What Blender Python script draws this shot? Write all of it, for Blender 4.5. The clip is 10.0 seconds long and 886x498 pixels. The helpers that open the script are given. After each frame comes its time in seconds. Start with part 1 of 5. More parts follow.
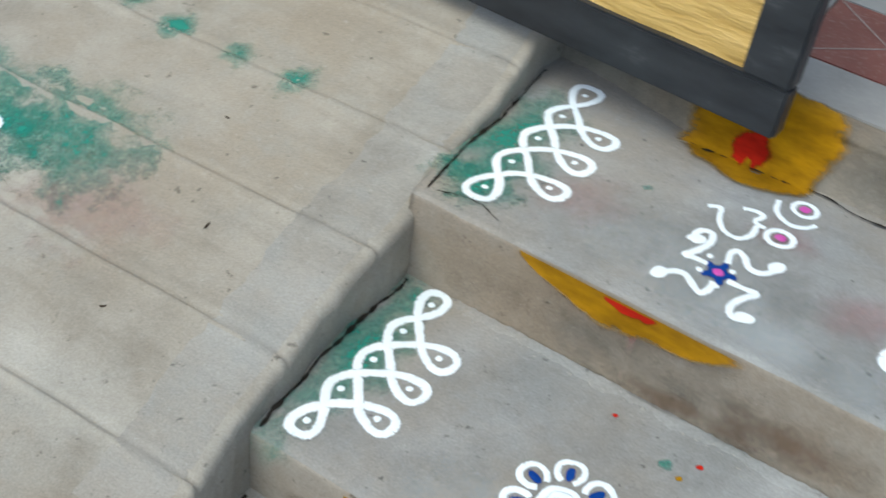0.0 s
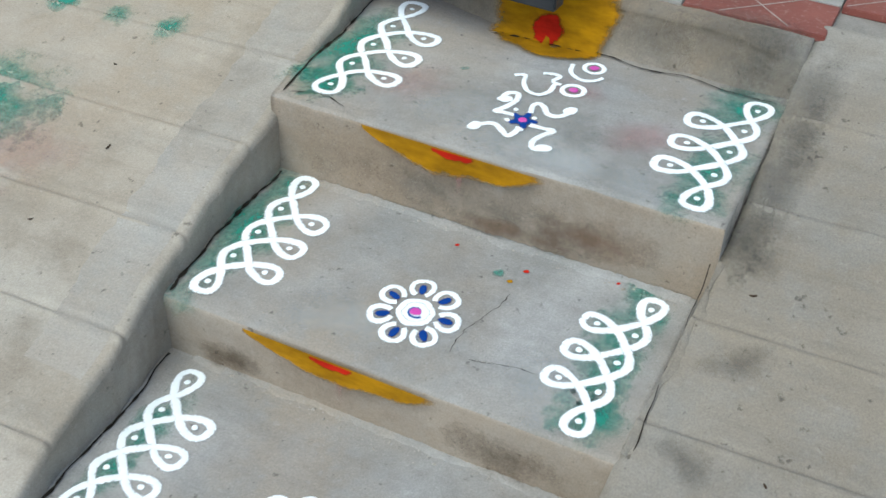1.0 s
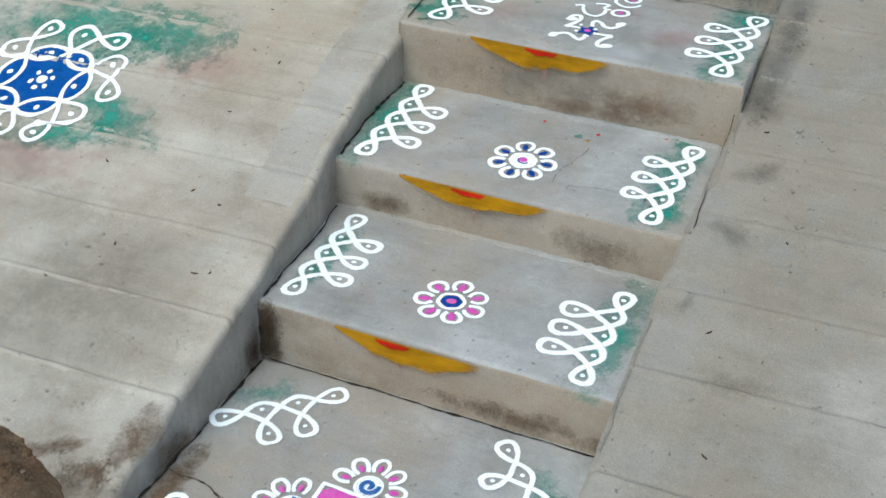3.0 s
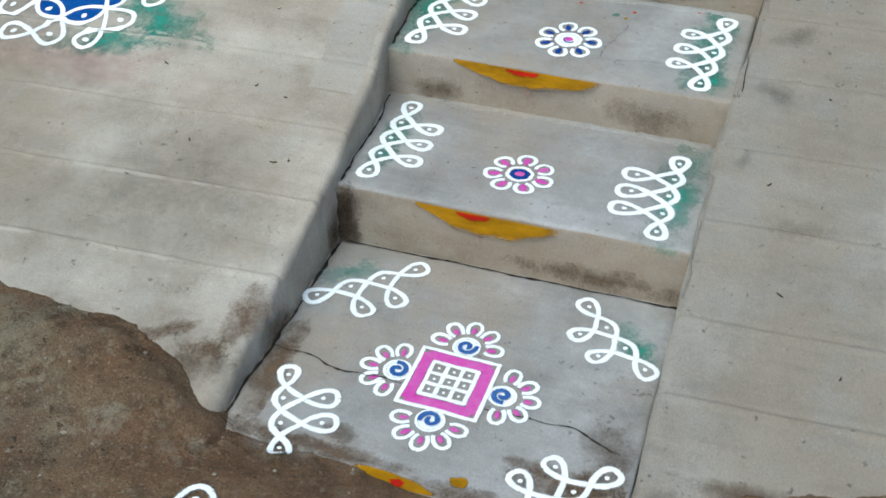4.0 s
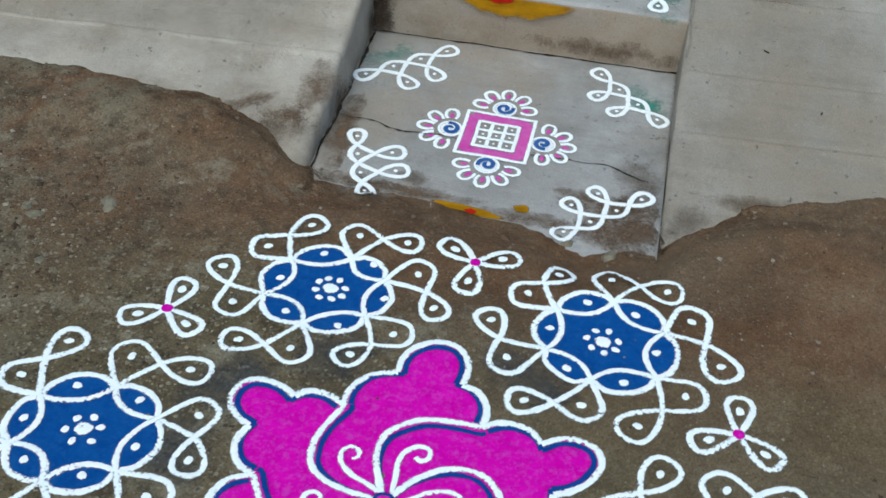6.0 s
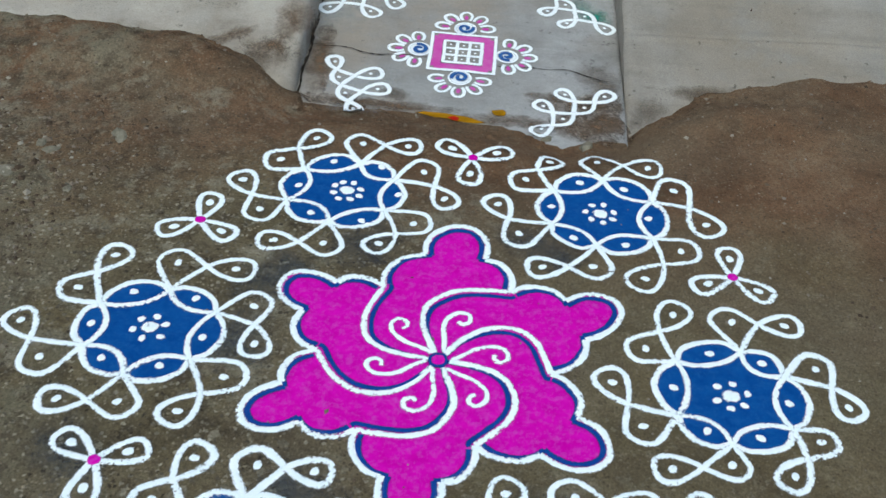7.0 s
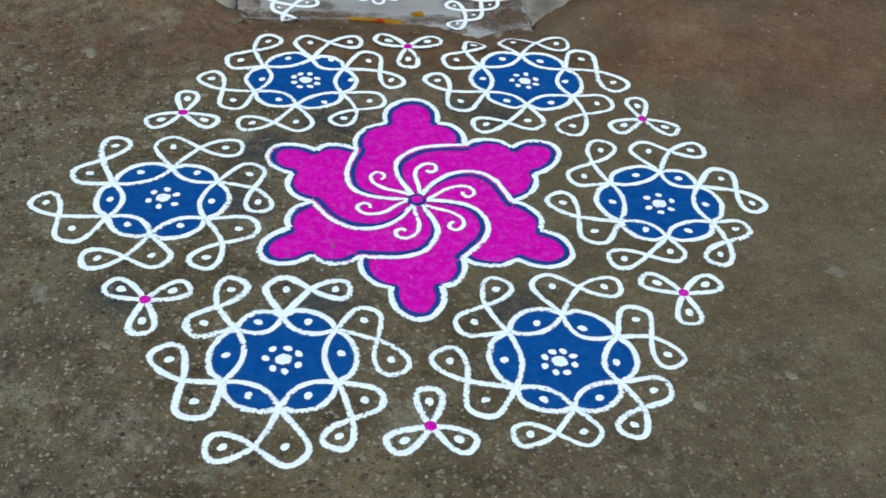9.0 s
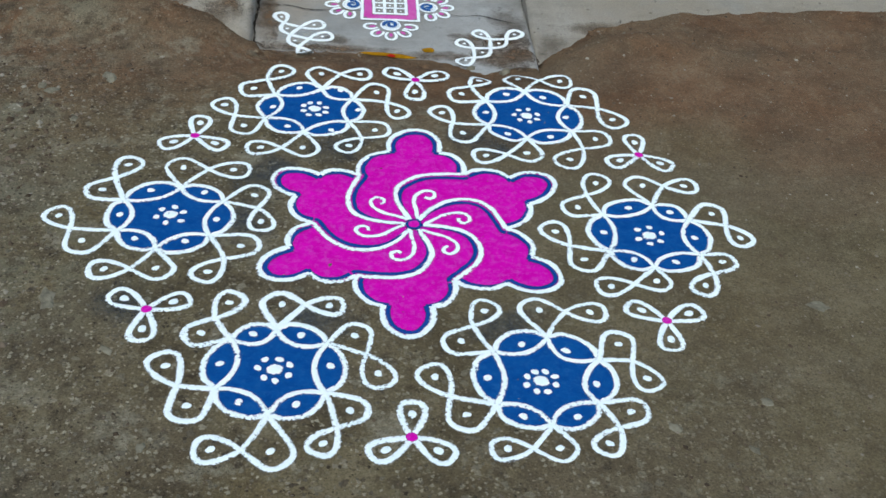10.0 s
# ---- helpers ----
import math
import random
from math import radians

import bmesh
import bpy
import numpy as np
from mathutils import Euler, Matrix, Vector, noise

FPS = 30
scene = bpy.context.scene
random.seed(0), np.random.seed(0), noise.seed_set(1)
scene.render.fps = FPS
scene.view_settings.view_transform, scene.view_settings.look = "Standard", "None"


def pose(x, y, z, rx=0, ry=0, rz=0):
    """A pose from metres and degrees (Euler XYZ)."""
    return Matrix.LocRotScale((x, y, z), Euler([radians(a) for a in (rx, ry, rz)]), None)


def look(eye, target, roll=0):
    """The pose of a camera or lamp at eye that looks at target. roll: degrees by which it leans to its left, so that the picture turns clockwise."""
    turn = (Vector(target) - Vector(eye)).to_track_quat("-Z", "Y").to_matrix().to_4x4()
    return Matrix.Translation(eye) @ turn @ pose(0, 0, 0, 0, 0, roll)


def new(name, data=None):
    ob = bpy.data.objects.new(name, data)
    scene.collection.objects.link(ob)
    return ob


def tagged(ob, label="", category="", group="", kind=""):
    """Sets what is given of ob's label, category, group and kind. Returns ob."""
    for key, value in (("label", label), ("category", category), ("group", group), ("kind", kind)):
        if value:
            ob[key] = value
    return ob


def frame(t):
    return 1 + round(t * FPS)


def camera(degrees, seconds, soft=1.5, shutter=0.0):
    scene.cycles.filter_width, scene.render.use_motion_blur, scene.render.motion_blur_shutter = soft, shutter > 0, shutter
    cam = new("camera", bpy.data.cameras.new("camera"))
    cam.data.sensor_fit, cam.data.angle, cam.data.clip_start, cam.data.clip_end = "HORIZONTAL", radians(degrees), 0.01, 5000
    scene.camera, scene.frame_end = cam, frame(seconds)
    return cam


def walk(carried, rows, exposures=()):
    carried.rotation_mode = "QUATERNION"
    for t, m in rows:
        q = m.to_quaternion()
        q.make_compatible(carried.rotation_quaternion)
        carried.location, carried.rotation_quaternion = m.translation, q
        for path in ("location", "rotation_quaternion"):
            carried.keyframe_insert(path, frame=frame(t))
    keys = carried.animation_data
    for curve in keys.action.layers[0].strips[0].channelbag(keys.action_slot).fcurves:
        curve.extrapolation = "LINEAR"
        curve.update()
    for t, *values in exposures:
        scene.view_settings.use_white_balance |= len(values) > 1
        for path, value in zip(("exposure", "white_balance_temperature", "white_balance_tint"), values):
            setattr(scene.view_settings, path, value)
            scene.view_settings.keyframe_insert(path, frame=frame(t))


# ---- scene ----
cam = camera(41.0, 10.0, shutter=0.2)
PATH = [
    (0, (0.634, -0.45, 1.44), (-0.088, 0.951, 0.208), 9.7),
    (0.5, (0.832, -0.583, 1.454), (0.216, 0.899, 0.261), 4.6),
    (1, (1.001, -0.777, 1.495), (0.334, 0.679, 0.297), 2.8),
    (1.2, (0.999, -0.840, 1.520), (0.346, 0.617, 0.313), 3.1),
    (1.5, (1.02, -0.958, 1.481), (0.335, 0.522, 0.324), 2.1),
    (2, (1.027, -1.282, 1.479), (0.367, 0.246, 0.371), 1.3),
    (2.2, (1.031, -1.368, 1.486), (0.373, 0.19, 0.419), 1.1),
    (3.3, (1.091, -1.773, 1.509), (0.449, -0.216, 0.431), 2.2),
    (3.5, (1.042, -1.818, 1.51), (0.399, -0.279, 0.406), 2.3),
    (4, (0.859, -1.948, 1.487), (0.358, -0.409, 0.312), 0.7),
    (4.5, (0.799, -2.084, 1.49), (0.377, -0.551, 0.277), 0.9),
    (5, (0.816, -2.271, 1.495), (0.397, -0.745, 0.272), 1.1),
    (5.5, (0.768, -2.392, 1.493), (0.364, -0.909, 0.214), 1.2),
    (5.7, (0.716, -2.44, 1.494), (0.358, -0.957, 0.202), 2.0),
    (6.8, (0.373, -2.715, 1.49), (0.353, -1.235, 0.145), 4.3),
    (7, (0.368, -2.807, 1.482), (0.349, -1.305, 0.162), 3.8),
    (7.2, (0.342, -2.899, 1.497), (0.334, -1.388, 0.188), 4.2),
    (7.5, (0.323, -3.027, 1.493), (0.322, -1.505, 0.196), 3.4),
    (7.7, (0.291, -3.071, 1.489), (0.336, -1.551, 0.19), 4.0),
    (8, (0.242, -3.111, 1.488), (0.339, -1.617, 0.161), 4.2),
    (8.2, (0.166, -3.128, 1.477), (0.32, -1.657, 0.131), 4.1),
    (8.5, (0.088, -3.163, 1.483), (0.314, -1.712, 0.125), 3.8),
    (9, (0.087, -3.261, 1.495), (0.352, -1.773, 0.186), 4.9),
    (9.5, (0.124, -3.325, 1.507), (0.363, -1.799, 0.235), 5.8),
    (10, (0.154, -3.364, 1.515), (0.365, -1.818, 0.265), 5.2),
]
walk(cam, [(t, look(eye, target, roll)) for t, eye, target, roll in PATH],
     [(0, 0.57), (0.5, 0.68), (3.5, 0.68), (4.5, 0.50), (5.5, 0.34), (10, 0.36)])

# ---------------------------------------------------------------- world and light
world = bpy.data.worlds.new("sky")
scene.world = world
world.use_nodes = True
wn = world.node_tree
sky = wn.nodes.new("ShaderNodeTexSky")
sky.sky_type = "NISHITA"
sky.sun_disc = False
sky.sun_elevation, sky.sun_rotation = radians(52), radians(200)
sky.air_density, sky.dust_density = 1.0, 3.0
wn.nodes["Background"].inputs["Strength"].default_value = 0.12
haze = wn.nodes.new("ShaderNodeMix")
haze.data_type, haze.blend_type = "RGBA", "MULTIPLY"
haze.inputs[0].default_value, haze.inputs[7].default_value = 1.0, (0.90, 0.99, 1.0, 1)
wn.links.new(sky.outputs[0], haze.inputs[6])
wn.links.new(haze.outputs[2], wn.nodes["Background"].inputs["Color"])
sun_data = bpy.data.lights.new("sun", "SUN")
sun_data.energy, sun_data.angle, sun_data.color = 1.0, radians(35), (0.90, 1.0, 0.99)
sun = new("sun", sun_data)
sun.matrix_world = look((0.1, -2.0, 4.0), (0.3, 0.2, 0.0))


# ---------------------------------------------------------------- materials
class Nodes:
    """A small helper that wires node materials in world metres."""

    def __init__(self, name, rough=0.9, spec=0.2):
        self.m = bpy.data.materials.new(name)
        self.m.use_nodes = True
        self.t = self.m.node_tree
        self.b = self.t.nodes["Principled BSDF"]
        self.b.inputs["Roughness"].default_value = rough
        self.b.inputs["Specular IOR Level"].default_value = spec
        self.pos = self.t.nodes.new("ShaderNodeNewGeometry").outputs["Position"]

    def put(self, socket, value):
        if isinstance(value, bpy.types.NodeSocket):
            self.t.links.new(value, socket)
        else:
            socket.default_value = value

    def noise(self, scale, detail=4, rough=0.6, stretch=None, shift=0.0):
        n = self.t.nodes.new("ShaderNodeTexNoise")
        at = self.pos
        if stretch or shift:
            mp = self.t.nodes.new("ShaderNodeMapping")
            mp.inputs["Scale"].default_value = stretch or (1, 1, 1)
            mp.inputs["Location"].default_value = (shift, shift * 0.7, shift * 0.3)
            self.t.links.new(at, mp.inputs["Vector"])
            at = mp.outputs[0]
        self.t.links.new(at, n.inputs["Vector"])
        n.inputs["Scale"].default_value, n.inputs["Detail"].default_value, n.inputs["Roughness"].default_value = scale, detail, rough
        return n.outputs["Fac"]

    def cells(self, scale, feature="F1"):
        n = self.t.nodes.new("ShaderNodeTexVoronoi")
        n.feature = feature
        self.t.links.new(self.pos, n.inputs["Vector"])
        n.inputs["Scale"].default_value = scale
        return n.outputs["Distance"]

    def chips(self, scale, size, share):
        """Mask of flat angular chips that fill a share of the cells, and a random tone for each."""
        n = self.t.nodes.new("ShaderNodeTexVoronoi")
        warp = self.t.nodes.new("ShaderNodeTexNoise")
        warp.inputs["Scale"].default_value, warp.inputs["Detail"].default_value = scale * 1.7, 3
        self.t.links.new(self.pos, warp.inputs["Vector"])
        far = self.t.nodes.new("ShaderNodeVectorMath")
        far.operation = "MULTIPLY_ADD"
        far.inputs[1].default_value = (1.1 / scale,) * 3
        self.t.links.new(warp.outputs["Color"], far.inputs[0])
        self.t.links.new(self.pos, far.inputs[2])
        self.t.links.new(far.outputs[0], n.inputs["Vector"])
        n.inputs["Scale"].default_value = scale
        tone = self.t.nodes.new("ShaderNodeSeparateColor")
        self.t.links.new(n.outputs["Color"], tone.inputs[0])
        near = self.ramp(n.outputs["Distance"], (size * 0.88, 1.0), (size, 0.0))
        chosen = self.ramp(tone.outputs[0], (1 - share - 0.02, 0.0), (1 - share, 1.0))
        return self.math("MULTIPLY", near, chosen), tone.outputs[1]

    def ramp(self, fac, *stops):
        n = self.t.nodes.new("ShaderNodeValToRGB")
        e = n.color_ramp.elements
        while len(e) < len(stops):
            e.new(0.5)
        for el, (p, c) in zip(e, stops):
            el.position = p
            el.color = (*c, 1) if isinstance(c, tuple) else (c, c, c, 1)
        self.t.links.new(fac, n.inputs[0])
        return n.outputs[0]

    def mix(self, fac, a, b, kind="MIX"):
        n = self.t.nodes.new("ShaderNodeMix")
        n.data_type, n.blend_type = "RGBA", kind
        self.put(n.inputs[0], fac)
        for s, v in ((n.inputs[6], a), (n.inputs[7], b)):
            self.put(s, (*v, 1) if isinstance(v, tuple) else v)
        return n.outputs[2]

    def math(self, op, a, b=0.0, clamp=False):
        n = self.t.nodes.new("ShaderNodeMath")
        n.operation, n.use_clamp = op, clamp
        self.put(n.inputs[0], a)
        self.put(n.inputs[1], b)
        return n.outputs[0]

    def axis(self, k):
        n = self.t.nodes.new("ShaderNodeSeparateXYZ")
        self.t.links.new(self.pos, n.inputs[0])
        return n.outputs[k]

    def attr(self, name):
        n = self.t.nodes.new("ShaderNodeAttribute")
        n.attribute_name = name
        return n.outputs["Fac"]

    def done(self, colour, height=None, strength=0.3, distance=0.004, alpha=None, rough=None):
        self.put(self.b.inputs["Base Color"], (*colour, 1) if isinstance(colour, tuple) else colour)
        if height is not None:
            bump = self.t.nodes.new("ShaderNodeBump")
            bump.inputs["Strength"].default_value, bump.inputs["Distance"].default_value = strength, distance
            self.t.links.new(height, bump.inputs["Height"])
            self.t.links.new(bump.outputs[0], self.b.inputs["Normal"])
        if alpha is not None:
            self.t.links.new(alpha, self.b.inputs["Alpha"])
        if rough is not None:
            self.t.links.new(rough, self.b.inputs["Roughness"])
        return self.m


def concrete(name, dark, mid, light, tint, shift):
    """Old trowelled cement: cloudy stains, trowel sweeps, sand grain, pits."""
    n = Nodes(name, 0.92, 0.15)
    base = n.ramp(n.noise(4.2, 7, 0.66, shift=shift), (0.30, dark), (0.47, mid), (0.66, light))
    base = n.mix(n.ramp(n.noise(1.6, 5, 0.6, shift=shift + 3), (0.43, 0.0), (0.60, 0.85)), base, tint)
    cool = tuple((c * 0.9 + 0.03 * k) for c, k in zip(mid, (0.7, 1.0, 1.15)))
    base = n.mix(n.ramp(n.noise(7.0, 6, 0.7, shift=shift + 11), (0.48, 0.0), (0.64, 0.6)), base, cool)
    stain = n.math("MULTIPLY", n.ramp(n.noise(2.7, 8, 0.72, shift=shift + 19), (0.52, 0.0), (0.63, 1.0)), n.ramp(n.noise(13, 5, 0.7, shift=shift + 5), (0.40, 0.1), (0.62, 0.75)))
    base = n.mix(stain, base, n.mix(0.55, base, dark))
    sweep = n.noise(15, 6, 0.7, stretch=(0.30, 1.8, 1.0), shift=shift)
    base = n.mix(n.ramp(sweep, (0.50, 0.0), (0.72, 0.5)), base, n.mix(0.65, base, dark))
    grain = n.noise(300, 4, 0.75)
    base = n.mix(0.22, base, n.ramp(grain, (0.3, 0.1), (0.7, 0.9)), "OVERLAY")
    speck = n.noise(85, 3, 0.6, shift=shift)
    base = n.mix(n.ramp(speck, (0.62, 0.0), (0.74, 0.4)), base, light)
    pits = n.ramp(n.noise(52, 3, 0.6, shift=shift), (0.66, 0.0), (0.74, 0.7))
    base = n.mix(pits, base, tuple(c * 0.45 for c in dark))
    h = n.math("ADD", n.math("MULTIPLY", grain, 0.35), n.math("MULTIPLY", n.noise(30, 6, 0.65), 1.0))
    h = n.math("SUBTRACT", h, n.math("MULTIPLY", pits, 0.6))
    return n.done(base, h, 0.42, 0.004)


STEP_MAT = concrete("step_cement", (0.180, 0.174, 0.160), (0.288, 0.283, 0.267), (0.395, 0.395, 0.385), (0.315, 0.272, 0.220), 0.0)
RAMP_MAT = concrete("ramp_cement", (0.220, 0.193, 0.156), (0.355, 0.323, 0.272), (0.450, 0.420, 0.365), (0.330, 0.280, 0.218), 7.0)
RAMP_R_MAT = concrete("grey_ramp_cement", (0.155, 0.138, 0.114), (0.25, 0.230, 0.198), (0.325, 0.305, 0.268), (0.245, 0.212, 0.166), 17.0)
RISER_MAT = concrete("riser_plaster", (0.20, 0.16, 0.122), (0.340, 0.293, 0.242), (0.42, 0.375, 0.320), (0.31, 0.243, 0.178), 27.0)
BAND_MAT = concrete("edge_band_cement", (0.20, 0.19, 0.17), (0.338, 0.325, 0.295), (0.44, 0.425, 0.395), (0.335, 0.30, 0.252), 13.0)
THRESH_MAT = concrete("threshold_cement", (0.12, 0.105, 0.09), (0.225, 0.208, 0.180), (0.31, 0.29, 0.255), (0.26, 0.205, 0.145), 21.0)


def soil_material():
    """Trodden earth: reddish by the steps, grey-brown where it was washed for drawing, with grit."""
    n = Nodes("bare_soil", 0.95, 0.12)
    x, y = n.axis(0), n.axis(1)
    red = n.ramp(n.noise(5.0, 7, 0.7), (0.3, (0.088, 0.048, 0.027)), (0.5, (0.165, 0.094, 0.054)), (0.7, (0.228, 0.146, 0.090)))
    wash = n.ramp(n.noise(6.0, 7, 0.72, shift=5), (0.3, (0.074, 0.056, 0.032)), (0.5, (0.150, 0.120, 0.071)), (0.72, (0.235, 0.192, 0.122)))
    ochre = n.ramp(n.noise(2.6, 5, 0.65, shift=15), (0.50, 0.0), (0.70, 0.6))
    wash = n.mix(ochre, wash, n.ramp(n.noise(9, 6, 0.7), (0.3, (0.095, 0.068, 0.030)), (0.7, (0.215, 0.160, 0.082))))
    far = n.math("ADD", n.math("MULTIPLY", y, -2.4), n.math("MULTIPLY", n.noise(1.7, 4, 0.6, shift=2), 2.2))
    far = n.math("ADD", far, n.math("MULTIPLY", x, -0.25))
    washed = n.ramp(n.math("MULTIPLY", far, 0.25), (0.79, 0.0), (1.0, 1.0))
    base = n.mix(washed, red, wash)
    green = n.ramp(n.noise(5.5, 6, 0.72, shift=9), (0.45, 0.0), (0.62, 0.8))
    left = n.ramp(n.math("MULTIPLY", x, -1.0), (0.12, 0.0), (0.5, 1.0))
    base = n.mix(n.math("MULTIPLY", green, left), base, (0.205, 0.200, 0.148))
    dark = n.ramp(n.noise(24, 6, 0.78, shift=4), (0.50, 0.0), (0.66, 0.8))
    pale = n.ramp(n.noise(33, 6, 0.78, shift=14), (0.54, 0.0), (0.70, 0.55))
    trod = n.ramp(n.noise(3.1, 4, 0.55, shift=31), (0.40, 0.0), (0.66, 0.55))
    base = n.mix(trod, base, (0.152, 0.120, 0.082))
    base = n.mix(n.math("MULTIPLY", pale, 0.8), base, (0.27, 0.225, 0.155))
    rubble = n.math("ADD", n.math("MULTIPLY", x, -0.55), n.math("ADD", n.math("MULTIPLY", y, -0.22), n.math("MULTIPLY", n.noise(1.3, 3, 0.6, shift=21), 0.9)))
    rubble = n.ramp(rubble, (0.30, 0.22), (0.85, 1.0))
    base = n.mix(n.math("MULTIPLY", dark, rubble), base, (0.045, 0.033, 0.022))
    smear = n.math("MULTIPLY", n.ramp(n.noise(8, 7, 0.78, shift=41), (0.55, 0.0), (0.66, 0.8)), n.ramp(rubble, (0.25, 0.15), (0.9, 1.0)))
    base = n.mix(smear, base, (0.29, 0.262, 0.200))
    hollow = n.math("MULTIPLY", n.ramp(n.noise(11, 6, 0.75, shift=47), (0.54, 0.0), (0.66, 0.7)), rubble)
    base = n.mix(hollow, base, (0.070, 0.054, 0.038))
    pressed = None
    for scale, size, share, low, high in ((46, 0.40, 0.22, (0.06, 0.046, 0.032), (0.30, 0.265, 0.20)), (105, 0.44, 0.30, (0.035, 0.026, 0.018), (0.42, 0.375, 0.29)), (170, 0.44, 0.16, (0.03, 0.022, 0.015), (0.36, 0.30, 0.21))):
        mask, tone = n.chips(scale, size, share)
        mask = n.math("MULTIPLY", n.math("MULTIPLY", mask, n.ramp(rubble, (0.25, 0.10), (0.95, 0.85))), n.ramp(washed, (0.0, 0.25), (1.0, 1.0)))
        base = n.mix(mask, base, n.mix(tone, low, high))
        pressed = mask if pressed is None else n.math("ADD", pressed, mask)
    grit = n.cells(120)
    base = n.mix(n.ramp(grit, (0.05, 0.7), (0.32, 0.0)), base, n.ramp(n.noise(45, 3, 0.6), (0.42, (0.035, 0.025, 0.016)), (0.60, (0.30, 0.255, 0.19))))
    base = n.mix(1.0, base, (1.02, 1.02, 0.97), "MULTIPLY")
    grain = n.noise(230, 5, 0.8)
    base = n.mix(0.42, base, n.ramp(grain, (0.3, 0.05), (0.7, 0.95)), "OVERLAY")
    h = n.math("ADD", n.math("MULTIPLY", grain, 0.6), n.math("MULTIPLY", n.noise(38, 7, 0.7), 1.5))
    h = n.math("ADD", h, n.math("MULTIPLY", pressed, 0.35))
    return n.done(base, h, 0.9, 0.007)


SOIL = soil_material()


def powder(name, pale, full, worn=0.35, fill=False, scale=240, bleed=(0.5, 0.45, 0.42), loose=0.0):
    """Rice-flour or colour powder: uneven cover, ragged edges that follow the fade attribute."""
    n = Nodes(name, 1.0, 0.05)
    fine, broad = n.noise(scale, 3, 0.7), n.noise(34, 4, 0.65)
    col = n.mix(n.ramp(broad, (0.32, 0.0), (0.66, 1.0)), pale, full)
    col = n.mix(n.ramp(fine, (0.58, 0.0), (0.78, worn * 0.7)), col, n.mix(0.5, pale, bleed))
    mottle = n.ramp(n.noise(60, 6, 0.8, shift=8), (0.50, 0.0), (0.66, worn))
    col = n.mix(mottle, col, n.mix(0.35, pale, bleed)) if fill else col
    grit = n.math("ADD", n.math("MULTIPLY", fine, 1.7), n.math("ADD", n.math("MULTIPLY", n.noise(700, 2, 0.7), 1.0), n.math("MULTIPLY", broad, 0.9)))
    if loose:
        grit = n.math("ADD", grit, n.math("MULTIPLY", n.math("SUBTRACT", n.noise(120, 3, 0.7, shift=6), 0.5), 1.5 * loose))
        grit = n.math("ADD", grit, n.math("MULTIPLY", n.math("SUBTRACT", n.noise(21, 3, 0.6, shift=3), 0.5), 0.9 * loose))
        thin = n.math("MULTIPLY", n.ramp(n.noise(150, 3, 0.7, shift=12), (0.46, 0.0), (0.62, 1.0)), n.ramp(n.noise(9, 3, 0.6, shift=17), (0.44, 0.15), (0.62, 1.0)))
        grit = n.math("SUBTRACT", grit, n.math("MULTIPLY", thin, 0.8 * loose))
    edge = (1.75 if fill else 2.62) + loose * 0.05
    cover = n.math("SUBTRACT", n.math("ADD", n.math("MULTIPLY", n.attr("fade"), 2.2), grit), edge)
    alpha = n.math("MULTIPLY", cover, 1.5 + 0.5 * loose, clamp=True)
    if not fill:
        dust = n.math("ADD", n.math("MULTIPLY", n.attr("fade"), 2.2), n.math("SUBTRACT", grit, 1.85))
        alpha = n.math("MAXIMUM", alpha, n.math("MULTIPLY", n.math("MULTIPLY", dust, 0.8, clamp=True), 0.10 + 0.05 * loose))
    return n.done(col, fine, 0.35, 0.002, alpha)


def smudge(name, colour, thick, rag=2.6):
    """Thin patchy colour on the cement: rubbed-in powder, stains, painted shade."""
    n = Nodes(name, 1.0, 0.05)
    patchy = n.noise(17, 6, 0.72, shift=4)
    fine = n.noise(170, 3, 0.7)
    v = n.math("ADD", n.attr("fade"), n.math("MULTIPLY", n.math("SUBTRACT", patchy, 0.55), rag))
    v = n.math("ADD", v, n.math("MULTIPLY", n.math("SUBTRACT", fine, 0.5), 0.9))
    alpha = n.math("MULTIPLY", n.math("MULTIPLY", v, 1.0, clamp=True), thick)
    return n.done(n.mix(patchy, tuple(c * 0.8 for c in colour), colour), None, alpha=alpha)


def paste(name, colour, edge):
    """Wet-smeared colour: dense in the middle, feathered and streaky at its rim."""
    n = Nodes(name, 0.9, 0.1)
    streak = n.noise(26, 5, 0.65, stretch=(0.5, 1, 1.6), shift=2)
    fine = n.noise(210, 3, 0.7)
    v = n.math("ADD", n.math("MULTIPLY", n.attr("fade"), 1.9), n.math("MULTIPLY", n.math("SUBTRACT", streak, 0.58), 0.95))
    v = n.math("ADD", v, n.math("MULTIPLY", n.math("SUBTRACT", fine, 0.55), 0.8))
    alpha = n.math("MULTIPLY", n.math("MULTIPLY", v, edge, clamp=True), 0.95)
    col = n.mix(n.ramp(streak, (0.35, 0.0), (0.65, 1.0)), tuple(c * 0.55 for c in colour), colour)
    return n.done(col, fine, 0.2, 0.002, alpha)


WHITE = powder("rice_flour_white", (0.84, 0.90, 0.91), (0.90, 0.945, 0.955), 0.2)
SOIL_WHITE = powder("loose_rice_flour_white", (0.80, 0.90, 0.925), (0.88, 0.945, 0.96), 0.2, loose=1.0)
BLUE = powder("blue_colour_powder", (0.004, 0.080, 0.290), (0.001, 0.055, 0.235), 0.35, True, 240, (0.06, 0.20, 0.42))
MAGENTA = powder("magenta_colour_powder", (0.66, 0.004, 0.42), (0.56, 0.0, 0.335), 0.6, True, 150, (0.40, 0.22, 0.55))
PINK = powder("pink_colour_powder", (0.60, 0.13, 0.41), (0.58, 0.06, 0.36), 0.3, True)
